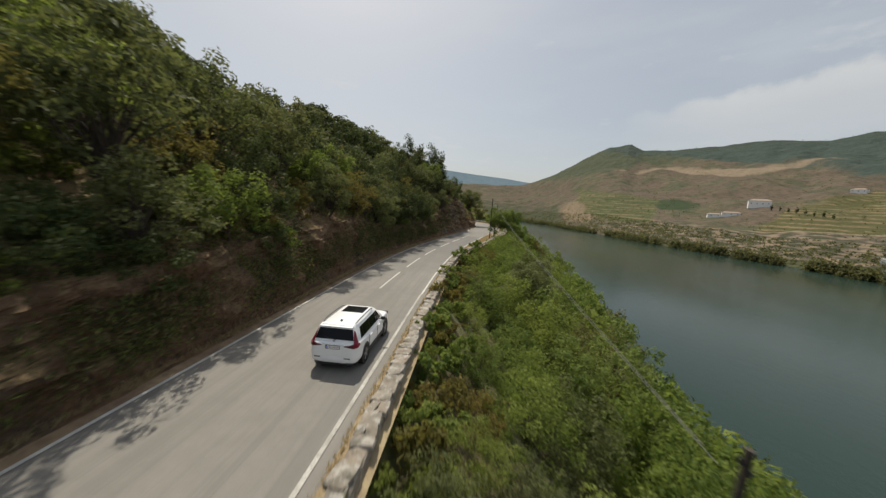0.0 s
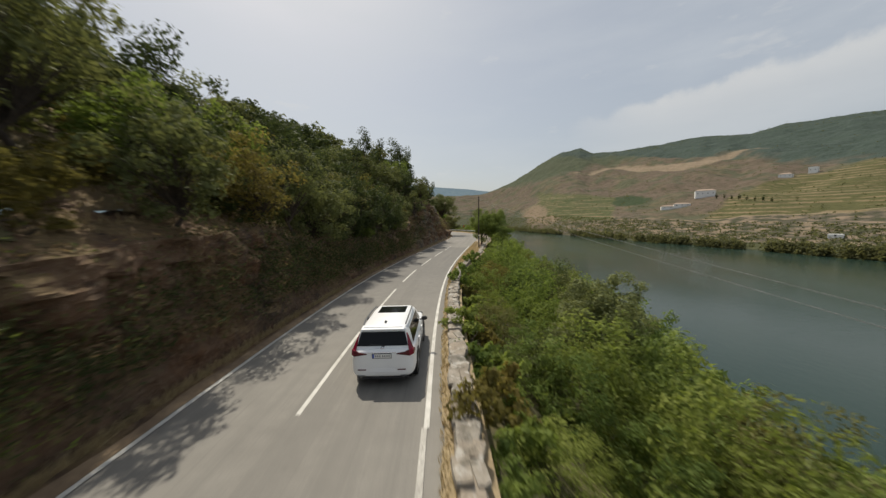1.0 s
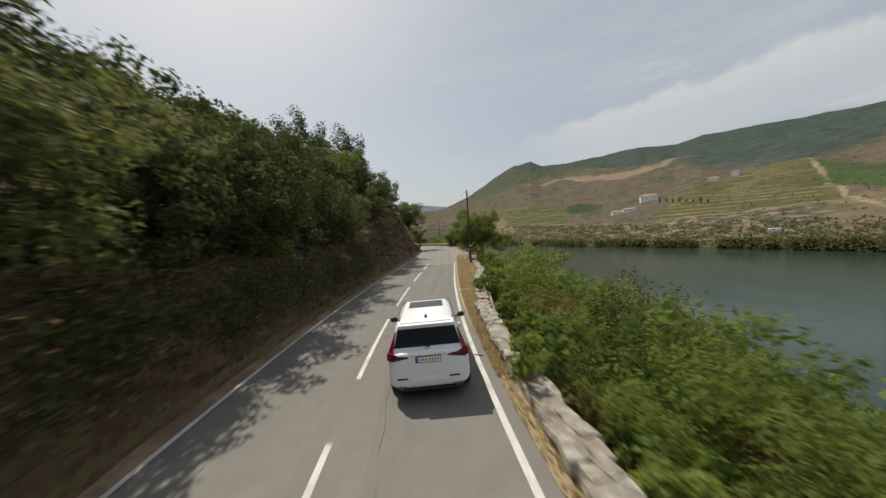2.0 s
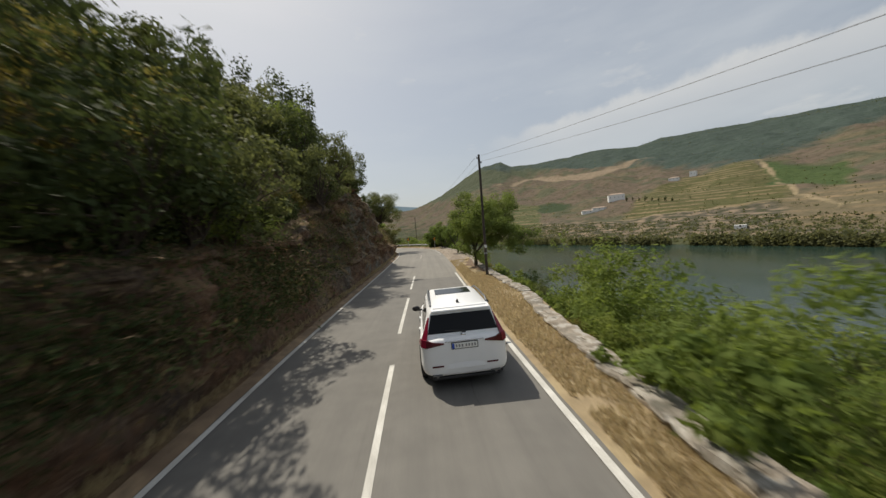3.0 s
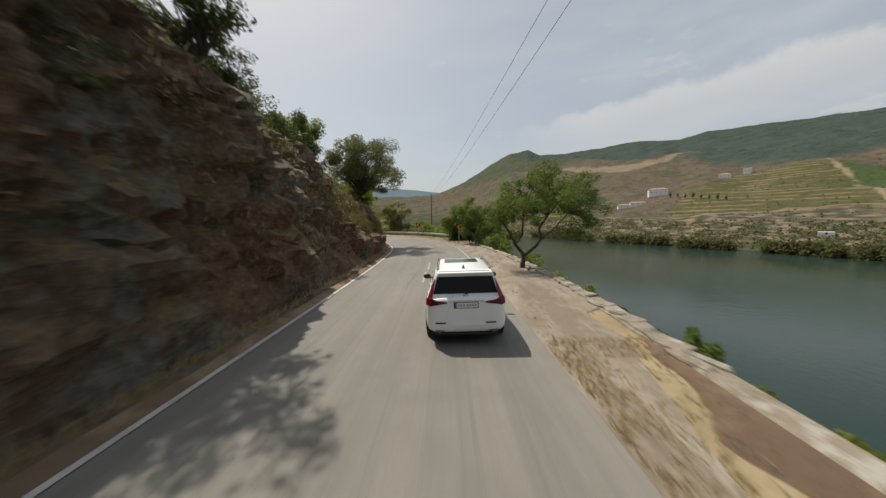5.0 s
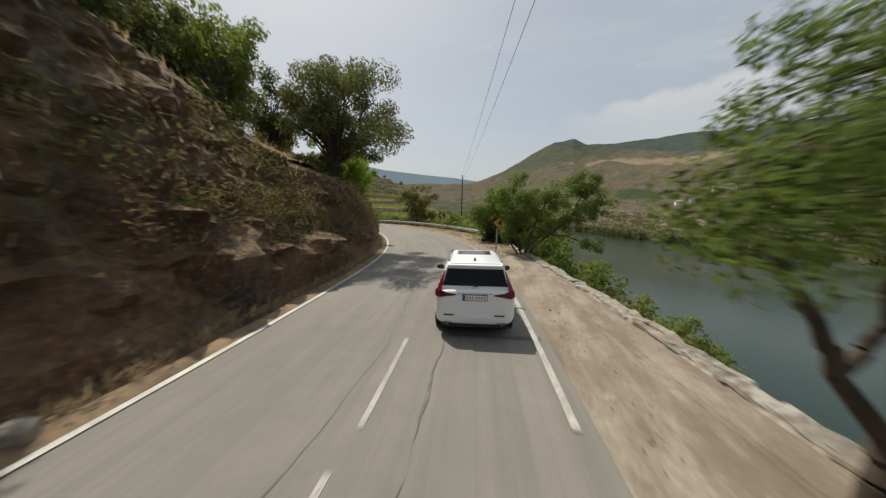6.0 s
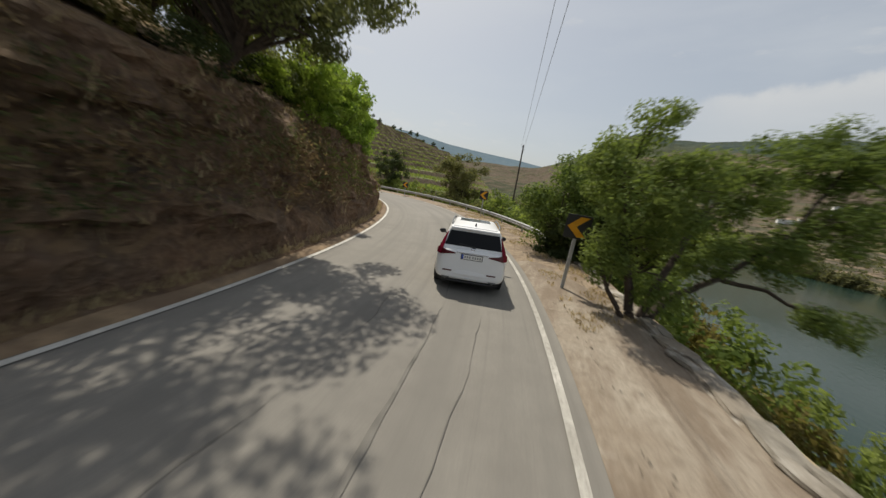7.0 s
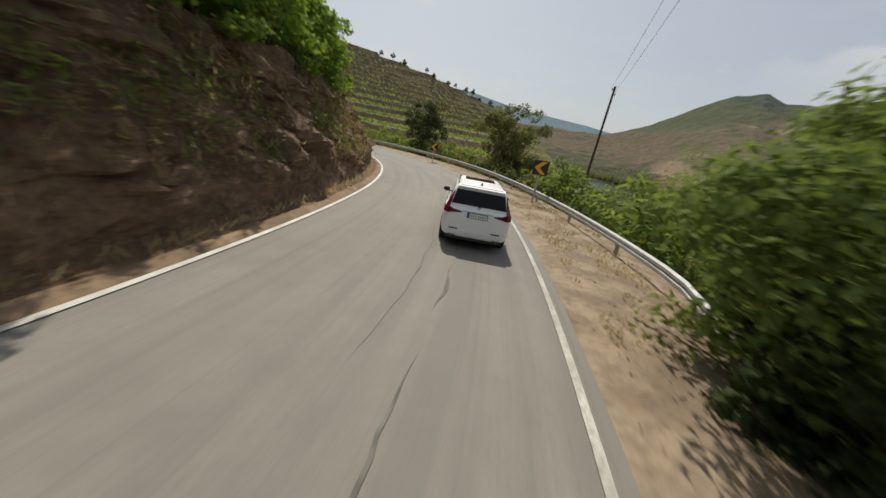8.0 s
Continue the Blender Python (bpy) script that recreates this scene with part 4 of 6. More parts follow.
        # doors: shut lines as thin dark seams, handles, black sill
        for y in (-0.95, 0.12, 0.98):
            part("door_seam", box(bmesh.new(), s * 0.926 - 0.006, s * 0.926 + 0.006, y - 0.006, y + 0.006, 0.42, 0.95), M["black"], c)
        for y in (-0.82, 0.26):
            part("door_handle", box(bmesh.new(), s * 0.925 - 0.02, s * 0.925 + 0.02, y, y + 0.2, 0.86, 0.895, 0.008), M["white"], c)
        part("sill", box(bmesh.new(), s * 0.905 - 0.03, s * 0.905 + 0.03, -1.0, 1.0, 0.26, 0.40, 0.015), M["black"], c, "black plastic sill")
        for y in (-1.36, 1.36):
            b = bmesh.new()
            cyl(b, (s * 0.60, y, 0.37), (s * 0.934, y, 0.37), 0.42, n=30)
            part("wheel_arch", b, M["black"], c)
            build_wheel(c, s * 0.835, y, s)
        part("headlamp", box(bmesh.new(), s * 0.68 - 0.15, s * 0.68 + 0.15, 2.05, 2.2, 0.78, 0.88, 0.02), M["glass"], c)
    # rear details
    part("bumper_trim", box(bmesh.new(), -0.70, 0.70, -2.325, -2.1, 0.24, 0.30, 0.02), M["black"], c, "black lower bumper")
    part("bumper_step", loft(bmesh.new(), [[(x, -2.392 + 0.13 * (abs(x) / 0.8) ** 3, 0.48), (x, -2.20, 0.47), (x, -2.20, 0.61), (x, -2.372 + 0.13 * (abs(x) / 0.8) ** 3, 0.585)] for x in (-0.80, -0.62, -0.35, 0.0, 0.35, 0.62, 0.80)]), M["white"], c, "white bumper ledge")
    part("garnish", box(bmesh.new(), -0.40, 0.40, -2.376, -2.26, 1.026, 1.042, 0.006), M["chrome"], c, "thin chrome strip above the plate")
    plate = part("number_plate", box(bmesh.new(), -0.26, 0.26, -2.378, -2.33, 0.880, 0.995, 0.006), M["plate"], c, "white number plate with a blue strip")
    part("plate_frame", box(bmesh.new(), -0.275, 0.275, -2.374, -2.33, 0.865, 1.010, 0.006), M["black"], plate)
    part("blue_strip", box(bmesh.new(), -0.258, -0.212, -2.381, -2.36, 0.883, 0.992), M["blue"], plate)
    for x in (-0.17, -0.11, -0.05, 0.03, 0.09, 0.15, 0.21):
        part("bar", box(bmesh.new(), x - 0.016, x + 0.016, -2.381, -2.36, 0.910, 0.965), M["type"], plate)
    b = bmesh.new()
    bmesh.ops.create_uvsphere(b, u_segments=12, v_segments=8, radius=0.05, matrix=pose(0, -2.255, 1.115) @ Matrix.Diagonal((1.1, 0.3, 0.75, 1)))
    part("badge", b, M["chrome"], c, "small oval chrome badge")
    b = bmesh.new()
    cyl(b, (0.05, -2.20, 1.175), (-0.36, -2.185, 1.215), 0.012, n=6)
    cyl(b, (0.06, -2.205, 1.165), (-0.02, -2.205, 1.17), 0.022, n=8)
    part("wiper", b, M["black"], c, "rear window wiper")
    b = bmesh.new()
    spoil = [[(x, -2.10, 1.590), (x, -1.9, 1.60), (x, -1.85, 1.652), (x, -2.09, 1.615)] for x in (-0.62, -0.3, 0.3, 0.62)]
    part("spoiler", loft(b, spoil), M["white"], c)
    part("sunroof", box(bmesh.new(), -0.46, 0.46, -0.52, 0.24, 1.64, 1.652, 0.004), M["glass"], c, "dark glass sunroof")
    b = bmesh.new()
    fin = [[(0.03, -1.62, 1.645), (-0.03, -1.62, 1.645), (-0.03, -1.44, 1.645), (0.03, -1.44, 1.645)], [(0.008, -1.64, 1.73), (-0.008, -1.64, 1.73), (-0.008, -1.6, 1.73), (0.008, -1.6, 1.73)]]
    part("aerial_fin", loft(b, fin), M["black"], c, "shark-fin aerial")
    part("grille", box(bmesh.new(), -0.5, 0.5, 2.2, 2.35, 0.5, 0.78, 0.03), M["black"], c)
    part("underside", box(bmesh.new(), -0.8, 0.8, -2.1, 2.1, 0.2, 0.34), M["black"], c)
    return c


wheels = []
car = build_car()

# ---- roadside: wall, rail, poles, signs ----
def ground_left(s, lat):
    x, y, _ = along(s, lat)
    return hill_z(s, min(lat, -5.0)) + 0.35 * fbm(x * 0.35, y * 0.35) + 1.2 * fbm(x * 0.05, y * 0.05, 3) * min(1, max(0, -lat - 6) / 12)


def stone_mesh(seed):
    b = bmesh.new()
    bmesh.ops.create_cube(b, size=1)
    bmesh.ops.subdivide_edges(b, edges=b.edges[:], cuts=1, use_grid_fill=True)
    for v in b.verts:
        r = v.co.normalized() * 0.62
        v.co = v.co.lerp(r, 0.34) + 0.10 * noise.noise_vector(v.co * 2.2 + Vector((seed * 7.3, seed, 1)))
    bmesh.ops.recalc_face_normals(b, faces=b.faces)
    me = bpy.data.meshes.new("stone")
    b.to_mesh(me)
    b.free()
    me.materials.append(M["stone"])
    return me


def build_wall():
    """The low dry-stone wall on the river side: a core with its coping stones."""
    rnd = random.Random(4)
    S = np.arange(-70, 101.1, 0.5)
    prof = ((-0.02, -0.1), (0.0, 0.22), (0.05, 0.29), (0.25, 0.31), (0.46, 0.28), (0.52, 0.2), (0.62, -1.9))
    P = np.zeros((len(S), len(prof), 3))
    for i, s in enumerate(S):
        low = float(np.interp(s, [28, 38, 70], [1.0, 0.45, 0.35]))
        for j, (l, z) in enumerate(prof):
            P[i, j] = along(s, right_edge(s) + l + 0.04 * noise.noise((s * 1.3, j, 0)), (z * low if z > 0 else z) + 0.05 * noise.noise((s * 1.7, j, 3)))
    wall = tagged(new("low_wall", grid_mesh("low_wall", P, M["stone"], smooth=False, flip=True)), "low weathered grey stone wall along the verge", "wall", kind="structure")
    meshes = [stone_mesh(i) for i in range(7)]
    s = -16.0
    while s < 100.5:
        n = rnd.uniform(0.34, 0.68) if s < 58 else rnd.uniform(0.4, 0.75)
        low = float(np.interp(s, [28, 38, 70], [1.0, 0.5, 0.45]))
        thin = float(np.interp(s, [55, 68], [1.0, 0.7]))
        if not (62 < s < 64 or rnd.random() < 0.05):
            split = rnd.random() < (0.7 if s < 58 else 0.3)
            for k in range(2 if split else 1):
                ob = new("stone", rnd.choice(meshes))
                ob.parent = wall
                w = rnd.uniform(0.22, 0.30) if split else rnd.uniform(0.42, 0.54)
                lat = right_edge(s) + (0.14 + 0.24 * k if split else 0.25) + rnd.uniform(-0.05, 0.05)
                h = rnd.uniform(0.14, 0.22) * low
                x, y, _ = along(s + n / 2, lat)
                ob.matrix_basis = pose(x, y, 0.27 * low, rnd.uniform(-5, 5), rnd.uniform(-5, 5), math.degrees(bearing(s)) + rnd.uniform(-16, 16)) @ Matrix.Diagonal((w * 1.15 * thin, n * 1.24, h * 1.15, 1))
        s += n


def build_rail():
    g = thing("guardrail", "galvanised steel guardrail on short posts round the bend", "guardrail")
    S = np.arange(102.2, 160, 0.8)
    rnd = random.Random(2)
    ring = [(0, 0.42), (-0.05, 0.47), (-0.05, 0.53), (0, 0.565), (-0.05, 0.60), (-0.05, 0.67), (0, 0.72), (0.012, 0.72), (-0.035, 0.665), (-0.035, 0.605), (0.014, 0.565), (-0.035, 0.525), (-0.035, 0.475), (0.012, 0.42)]
    lat0 = lambda s: right_edge(s) - 0.35
    drop = lambda s: 0.42 * max(0, 1 - (s - 102.2) / 2.0) ** 1.5
    rings = [[along(s, lat0(s) + l, z - drop(s)) for l, z in ring] for s in S]
    part("beam", loft(bmesh.new(), rings), M["steel"], g)
    for i in range(15):
        s = 103.0 + 4.0 * i
        x, y, _ = along(s, lat0(s) + 0.06)
        b = bmesh.new()
        m = pose(x, y, 0, rnd.uniform(-2, 2), rnd.uniform(-3, 3), math.degrees(bearing(s)))
        box(b, -0.045, 0.045, -0.055, -0.045, -0.2, 0.70, 0, m)
        box(b, -0.045, 0.045, 0.045, 0.055, -0.2, 0.70, 0, m)
        box(b, -0.006, 0.006, -0.045, 0.045, -0.2, 0.70, 0, m)
        part("post", b, M["steel"], g)


def build_pole(x, y, z0, z1, lean, name_label, plate=False):
    p = thing("power_pole", name_label, "power pole", pose(x, y, z0, *lean), "poles along the road")
    h = z1 - z0
    b = bmesh.new()
    cyl(b, (0, 0, -0.6), (0, 0, h), 0.098, 0.072, 14)
    part("shaft", b, M["pole"], p)
    for dx, dz in ((-0.13, -0.25), (0.13, -0.55)):
        b = bmesh.new()
        cyl(b, (dx * 0.5, 0, h + dz), (dx, 0, h + dz), 0.015, n=6)
        cyl(b, (dx, 0, h + dz - 0.02), (dx, 0, h + dz + 0.10), 0.04, 0.025, 10)
        part("insulator", b, M["dark"], p)
    if plate:
        part("label_plate", box(bmesh.new(), -0.075, 0.075, -0.125, -0.10, 1.95, 2.15), M["plate"], p, "small pale label plate")
        b = bmesh.new()
        cyl(b, (0, 0, 1.55), (0, 0, 1.62), 0.118, n=14)
        part("band", b, M["steel"], p)
    return p


def build_wire(p, q, sag, label):
    n = 26
    p, q = Vector(p), Vector(q)
    cu = bpy.data.curves.new("wire", "CURVE")
    cu.dimensions, cu.bevel_depth, cu.bevel_resolution = "3D", 0.0065, 1
    sp = cu.splines.new("POLY")
    sp.points.add(n)
    for i in range(n + 1):
        u = i / n
        v = p.lerp(q, u)
        sp.points[i].co = (v.x, v.y, v.z - 4 * sag * u * (1 - u), 1)
    cu.materials.append(M["wire"])
    tagged(new("power_line", cu), label, "cable", "overhead wires")


def build_sign(x, y, turn, size=0.8, z=1.95, lean=(0, 0)):
    g = thing("chevron_sign", "black square bend sign with an orange chevron on a grey post", "road sign", pose(x, y, 0, lean[0], lean[1], turn), "bend signs")
    b = bmesh.new()
    box(b, -0.05, 0.05, 0.0, 0.06, -0.3, z + size * 0.4, 0.006)
    part("post", b, M["steel"], g)
    h = size / 2
    board = part("board", box(bmesh.new(), -h, h, -0.03, 0.0, z - h, z + h, 0.012), M["signblack"], g)
    b = bmesh.new()
    a = 0.36 * size
    pts = [(-0.42 * size, 0), (0.04 * size, a * 1.18), (0.40 * size, a * 1.18), (-0.06 * size, 0), (0.40 * size, -a * 1.18), (0.04 * size, -a * 1.18)]
    lo = [b.verts.new((u, -0.031, z + v)) for u, v in pts]
    hi = [b.verts.new((u, -0.036, z + v)) for u, v in pts]
    for quad in ((0, 1, 2, 3), (0, 3, 4, 5)):
        b.faces.new([hi[k] for k in quad])
        b.faces.new([lo[k] for k in reversed(quad)])
    for k in range(6):
        j = (k + 1) % 6
        b.faces.new((lo[k], lo[j], hi[j], hi[k]))
    part("chevron", b, M["yellow"], board, "orange-yellow chevron pointing round the bend")


build_wall()
build_rail()
P0, P1, P2 = (19.3, -5.6), (4.5, 52.8), (-5.9, 124.7)
build_pole(*P0, -11.5, 2.3, (1, 2, 20), "dark timber power pole down the bank")
build_pole(*P1, 0.0, 8.15, (0.3, 0.6, 8), "dark tarred timber power pole on the verge", True)
build_pole(*P2, -1.0, 8.1, (0, 0.5, 20), "dark timber power pole beyond the guardrail")
for k, (dx, dz) in enumerate(((-0.13, -0.16), (0.13, -0.46))):
    build_wire((P0[0] + dx, P0[1], 2.3 + dz), (P1[0] + dx, P1[1], 8.15 + dz), 0.5 + 0.12 * k, "thin dark overhead wire sagging between poles")
    build_wire((P1[0] + dx, P1[1], 8.15 + dz), (P2[0] + dx, P2[1], 8.1 + dz), 0.9 + 0.1 * k, "thin dark overhead wire sagging between poles")
build_sign(-0.05, 95.8, 6, 0.70, 1.98, (0, 2))
build_sign(-7.4, 115.7, 14, 0.8, 2.05)
build_sign(-21.5, 127.6, 30, 0.8, 1.6)

# ---- plants ----
def leaves(centres, size, rng, droop=0.0, wide=0.62, face=None):
    """Loose leaves round the centres; face gives the side to which each leaf mostly turns."""
    n = len(centres)
    d = rng.normal(size=(n, 3))
    d[:, 2] = d[:, 2] * 0.7 - droop
    if face is not None:
        f = face + rng.normal(size=(n, 3)) * 0.55
        f /= np.linalg.norm(f, axis=1)[:, None] + 1e-9
        d -= f * np.sum(d * f, 1)[:, None]
    d /= np.linalg.norm(d, axis=1)[:, None] + 1e-9
    e = np.cross(d, f if face is not None else rng.normal(size=(n, 3)))
    e /= np.linalg.norm(e, axis=1)[:, None] + 1e-9
    L = size * rng.uniform(0.6, 1.35, n)[:, None]
    a, b = d * L / 2, e * L * wide / 2
    return np.stack([centres - a, centres + 0.7 * a + b, centres + a - b], 1)


def cluster_points(tips, radius, n, rng, flat=0.8):
    """Places in clumps round the limbs' ends, and the side of the clump on which each lies."""
    k = rng.integers(0, len(tips), n)
    v = rng.normal(size=(n, 3))
    v /= np.linalg.norm(v, axis=1)[:, None]
    side = v.copy()
    v *= (rng.uniform(0.15, 1, n) ** 0.5)[:, None] * radius * rng.uniform(0.7, 1.25, len(tips))[k][:, None]
    v[:, 2] *= flat
    return np.asarray(tips)[k] + v, side


def make_plant(name, label, category, seed, H, R, leaf, nleaf, lsize, clear=0.3, tips=56, shift=(0, 0), trunk=0.1, stems=1, bend=0.12, cl=0.25, group="", droop=0.1, bare=False, wide=0.62):
    """A tree or shrub: tapered trunk with limbs, and a crown of loose leaves in uneven clumps round the limbs' ends."""
    rng = np.random.default_rng(seed)
    g = thing(name, label, category, None, group)
    b = bmesh.new()
    zc, rz = H * (clear + 1) / 2, H * (1 - clear) / 2
    ends = []
    lumps = rng.uniform(0.76, 1.1, 9)
    roots = []
    for k in range(stems):
        p = Vector((rng.normal() * 0.15 * (stems > 1), rng.normal() * 0.15 * (stems > 1), -0.3))
        top = Vector((shift[0] * 0.45 + rng.normal() * R * 0.12 * stems, shift[1] * 0.45 + rng.normal() * R * 0.12 * stems, H * (clear + 0.12)))
        pts = [p]
        for i in range(1, 5):
            q = p.lerp(top, i / 4)
            q.x += bend * H * 0.3 * math.sin(i * 1.7 + seed)
            q.y += bend * H * 0.3 * math.cos(i * 1.3 + seed * 2)
            pts.append(q)
        for i in range(4):
            cyl(b, pts[i], pts[i + 1], trunk * (1 - 0.13 * i), trunk * (1 - 0.13 * (i + 1)), 8 if stems == 1 else 5)
        roots.append(pts)
    for k in range(tips):
        th, u = rng.uniform(0, math.tau), rng.uniform(-0.95, 1)
        r = rng.uniform(0.25, 1.0) ** 0.7 * lumps[int(th / math.tau * 9) % 9]
        c = math.sqrt(max(0, 1 - u * u))
        end = Vector((shift[0] + R * r * c * math.cos(th), shift[1] + R * r * c * math.sin(th), zc + rz * r * u))
        ends.append(tuple(end))
        pts = roots[k % stems]
        base = pts[-1] if k % 3 else pts[-2]
        mid = base.lerp(end, 0.5) + Vector((rng.normal() * 0.12 * R, rng.normal() * 0.12 * R, 0.12 * R))
        if (stems > 1 or nleaf < 2000) and k % 6 and not bare:
            continue
        cyl(b, base, mid, trunk * 0.34, trunk * 0.16, 4)
        cyl(b, mid, end, trunk * 0.16, trunk * 0.04, 4)
        if bare:
            for _ in range(4):
                e2 = end + Vector(rng.normal(size=3)) * 0.22 * R
                cyl(b, mid.lerp(end, rng.uniform(0.2, 0.9)), e2, trunk * 0.10, trunk * 0.03, 4)
    part("trunk" if stems == 1 else "woody_base", b, M["bark"], g)
    if not bare:
        pts, side = cluster_points(ends, cl * R, nleaf, rng)
        side = side + np.array([0.0, 0.0, 0.35])
        pts[:, 2] = np.maximum(pts[:, 2], 0.05)
        ob = new("crown" if stems == 1 else "foliage", quads_np("crown", leaves(pts, lsize, rng, droop, wide, face=side), M[leaf]))
        ob.parent = g
    return g


def make_tree(name, label, seed, limbs, blobs, leaf, nleaf, lsize, base, tips=9, droop=0.25, flat=0.85):
    """A tree whose limbs (polylines with a thickness at foot and end) and crown lumps (place, radius) are given, relative to base."""
    rng = np.random.default_rng(seed)
    g = thing(name, label, "tree", pose(*base))
    b = bmesh.new()
    ends = []
    for pts, r0, r1 in limbs:
        pts = [Vector(q) - Vector(base) for q in pts]
        n = len(pts) - 1
        for i in range(n):
            for h in range(2):
                p, q = pts[i].lerp(pts[i + 1], h / 2), pts[i].lerp(pts[i + 1], (h + 1) / 2)
                wob = Vector(rng.normal(size=3)) * 0.025
                u, v = (i + h / 2) / n, (i + (h + 1) / 2) / n
                cyl(b, p, q + wob * (h == 0), r0 + (r1 - r0) * u, r0 + (r1 - r0) * v, 8)
        ends += pts[1:]
    clumps, weight = [], []
    for x, y, z, r in blobs:
        c = Vector((x, y, z)) - Vector(base)
        root = min(ends, key=lambda e: (e - c).length + 0.6 * max(0.0, e.z - c.z))
        for _ in range(max(3, int(tips * r * r))):
            v = Vector(rng.normal(size=3)).normalized() * (rng.uniform(0.15, 1.35) ** 0.6) * r
            v.z *= flat
            e = c + v
            mid = root.lerp(e, 0.55) + Vector((0, 0, 0.12 * r))
            cyl(b, root, mid, 0.022, 0.013, 4)
            cyl(b, mid, e, 0.013, 0.005, 4)
            clumps.append(tuple(e))
            weight.append(r)
    part("trunk", b, M["bark"], g)
    pts, side = cluster_points(clumps, 0.46 * float(np.mean(weight)) + 0.08, nleaf, rng, 0.8)
    ob = new("crown", quads_np("crown", leaves(pts, lsize, rng, droop, 0.5, face=side + np.array([0.0, 0.0, 0.35])), M[leaf]))
    ob.parent = g
    return g


class Stock:
    """Places a prototype first, then copies of it."""

    def __init__(self, *protos):
        self.protos, self.used = list(protos), set()

    def put(self, i, x, y, z, turn, scale=1.0, tall=1.0):
        p = self.protos[i % len(self.protos)]
        m = pose(x, y, z, 0, 0, turn) @ Matrix.Diagonal((scale, scale, scale * tall, 1))
        if p.name in self.used:
            return copy_thing(p, m @ Matrix.Diagonal((1 / p.scale[0], 1 / p.scale[1], 1 / p.scale[2], 1)))
        self.used.add(p.name)
        p.matrix_basis = m
        return p


def build_special():
    """The trees that stand out one by one."""
    def one(x, y, z, turn, *a, **k):
        make_plant(*a, **k).matrix_basis = pose(x, y, z, 0, 0, turn)
    make_tree("roadside_tree", "broad olive-green tree with drooping limbs on the verge", 11,
              [([(4.35, 58.85, -0.3), (4.42, 58.9, 0.8), (4.35, 58.9, 1.7), (4.1, 58.9, 3.2), (4.2, 58.9, 4.8)], 0.17, 0.05),
               ([(4.4, 58.9, 1.5), (5.0, 59.0, 2.7), (5.6, 59.1, 4.2), (5.8, 59.1, 5.2)], 0.10, 0.04),
               ([(4.42, 58.9, 1.2), (5.6, 59.2, 2.4), (6.8, 59.4, 3.3), (7.6, 59.5, 4.8)], 0.10, 0.04),
               ([(5.6, 59.2, 2.4), (7.2, 59.3, 2.6), (8.6, 59.3, 2.2)], 0.06, 0.03)],
              [(4.1, 58.9, 5.4, 1.15), (4.3, 58.6, 3.9, 1.5), (3.6, 58.8, 3.0, 0.8), (5.7, 59.0, 5.2, 1.1), (5.9, 58.8, 3.9, 1.4), (7.4, 59.4, 5.5, 1.1), (6.9, 59.2, 4.3, 1.2),
               (7.7, 59.3, 2.9, 1.4), (8.9, 59.3, 2.3, 1.0), (8.3, 59.3, 1.5, 0.9), (6.6, 59.0, 2.6, 1.1), (4.3, 58.4, 2.6, 0.9), (5.3, 58.5, 2.2, 0.8), (3.7, 58.6, 2.2, 0.6), (3.3, 57.8, 3.9, 0.8), (3.6, 57.0, 3.3, 0.7), (2.9, 58.2, 4.4, 0.6), (5.0, 57.4, 4.3, 1.0), (5.9, 57.1, 3.7, 1.0), (6.9, 57.5, 3.3, 1.0), (3.7, 58.7, 1.3, 0.45), (4.9, 58.7, 1.0, 0.35)], "leaf_roadside", 44000, 0.135, (4.4, 58.9, 0.0))
    make_tree("roadside_tree", "crooked forked tree with a light green crown on the verge", 13,
              [([(3.7, 76.9, -0.3), (3.72, 76.92, 0.4), (3.8, 77.0, 0.85)], 0.15, 0.12),
               ([(3.8, 77.0, 0.8), (3.3, 77.0, 1.4), (3.1, 77.0, 1.9), (2.6, 77.1, 2.8), (2.5, 77.1, 3.4)], 0.10, 0.03),
               ([(3.3, 77.0, 1.4), (3.75, 77.1, 1.9), (3.8, 77.2, 2.6), (3.9, 77.3, 3.5), (3.7, 77.4, 4.3)], 0.07, 0.03),
               ([(3.78, 77.0, 0.75), (4.35, 77.1, 1.15), (4.75, 77.2, 1.6), (4.7, 77.3, 2.2), (5.2, 77.5, 2.9), (5.5, 77.6, 4.0)], 0.11, 0.03),
               ([(4.75, 77.2, 1.6), (5.6, 77.5, 2.2), (6.4, 77.7, 3.0)], 0.06, 0.03)],
              [(2.4, 77.1, 3.3, 0.75), (2.35, 77.0, 2.6, 0.5), (3.5, 77.4, 4.2, 0.85), (3.9, 77.3, 3.4, 0.8), (4.9, 77.6, 4.9, 0.95), (4.9, 77.4, 3.6, 0.85), (5.9, 77.7, 4.3, 1.0), (6.5, 77.7, 3.3, 1.0),
               (5.9, 77.5, 2.1, 0.6), (7.1, 77.9, 4.4, 1.1), (7.5, 77.8, 3.2, 1.0), (6.9, 77.6, 2.1, 0.6), (4.95, 77.4, 2.7, 0.6), (5.2, 77.8, 5.5, 0.6), (4.2, 75.8, 4.0, 0.8), (5.3, 75.3, 3.7, 0.9), (3.6, 76.2, 3.3, 0.6), (2.2, 76.2, 3.0, 0.55), (2.8, 76.0, 3.7, 0.65), (3.3, 75.2, 3.1, 0.55)], "leaf_roadside", 26000, 0.11, (3.7, 76.9, 0.0), tips=13)
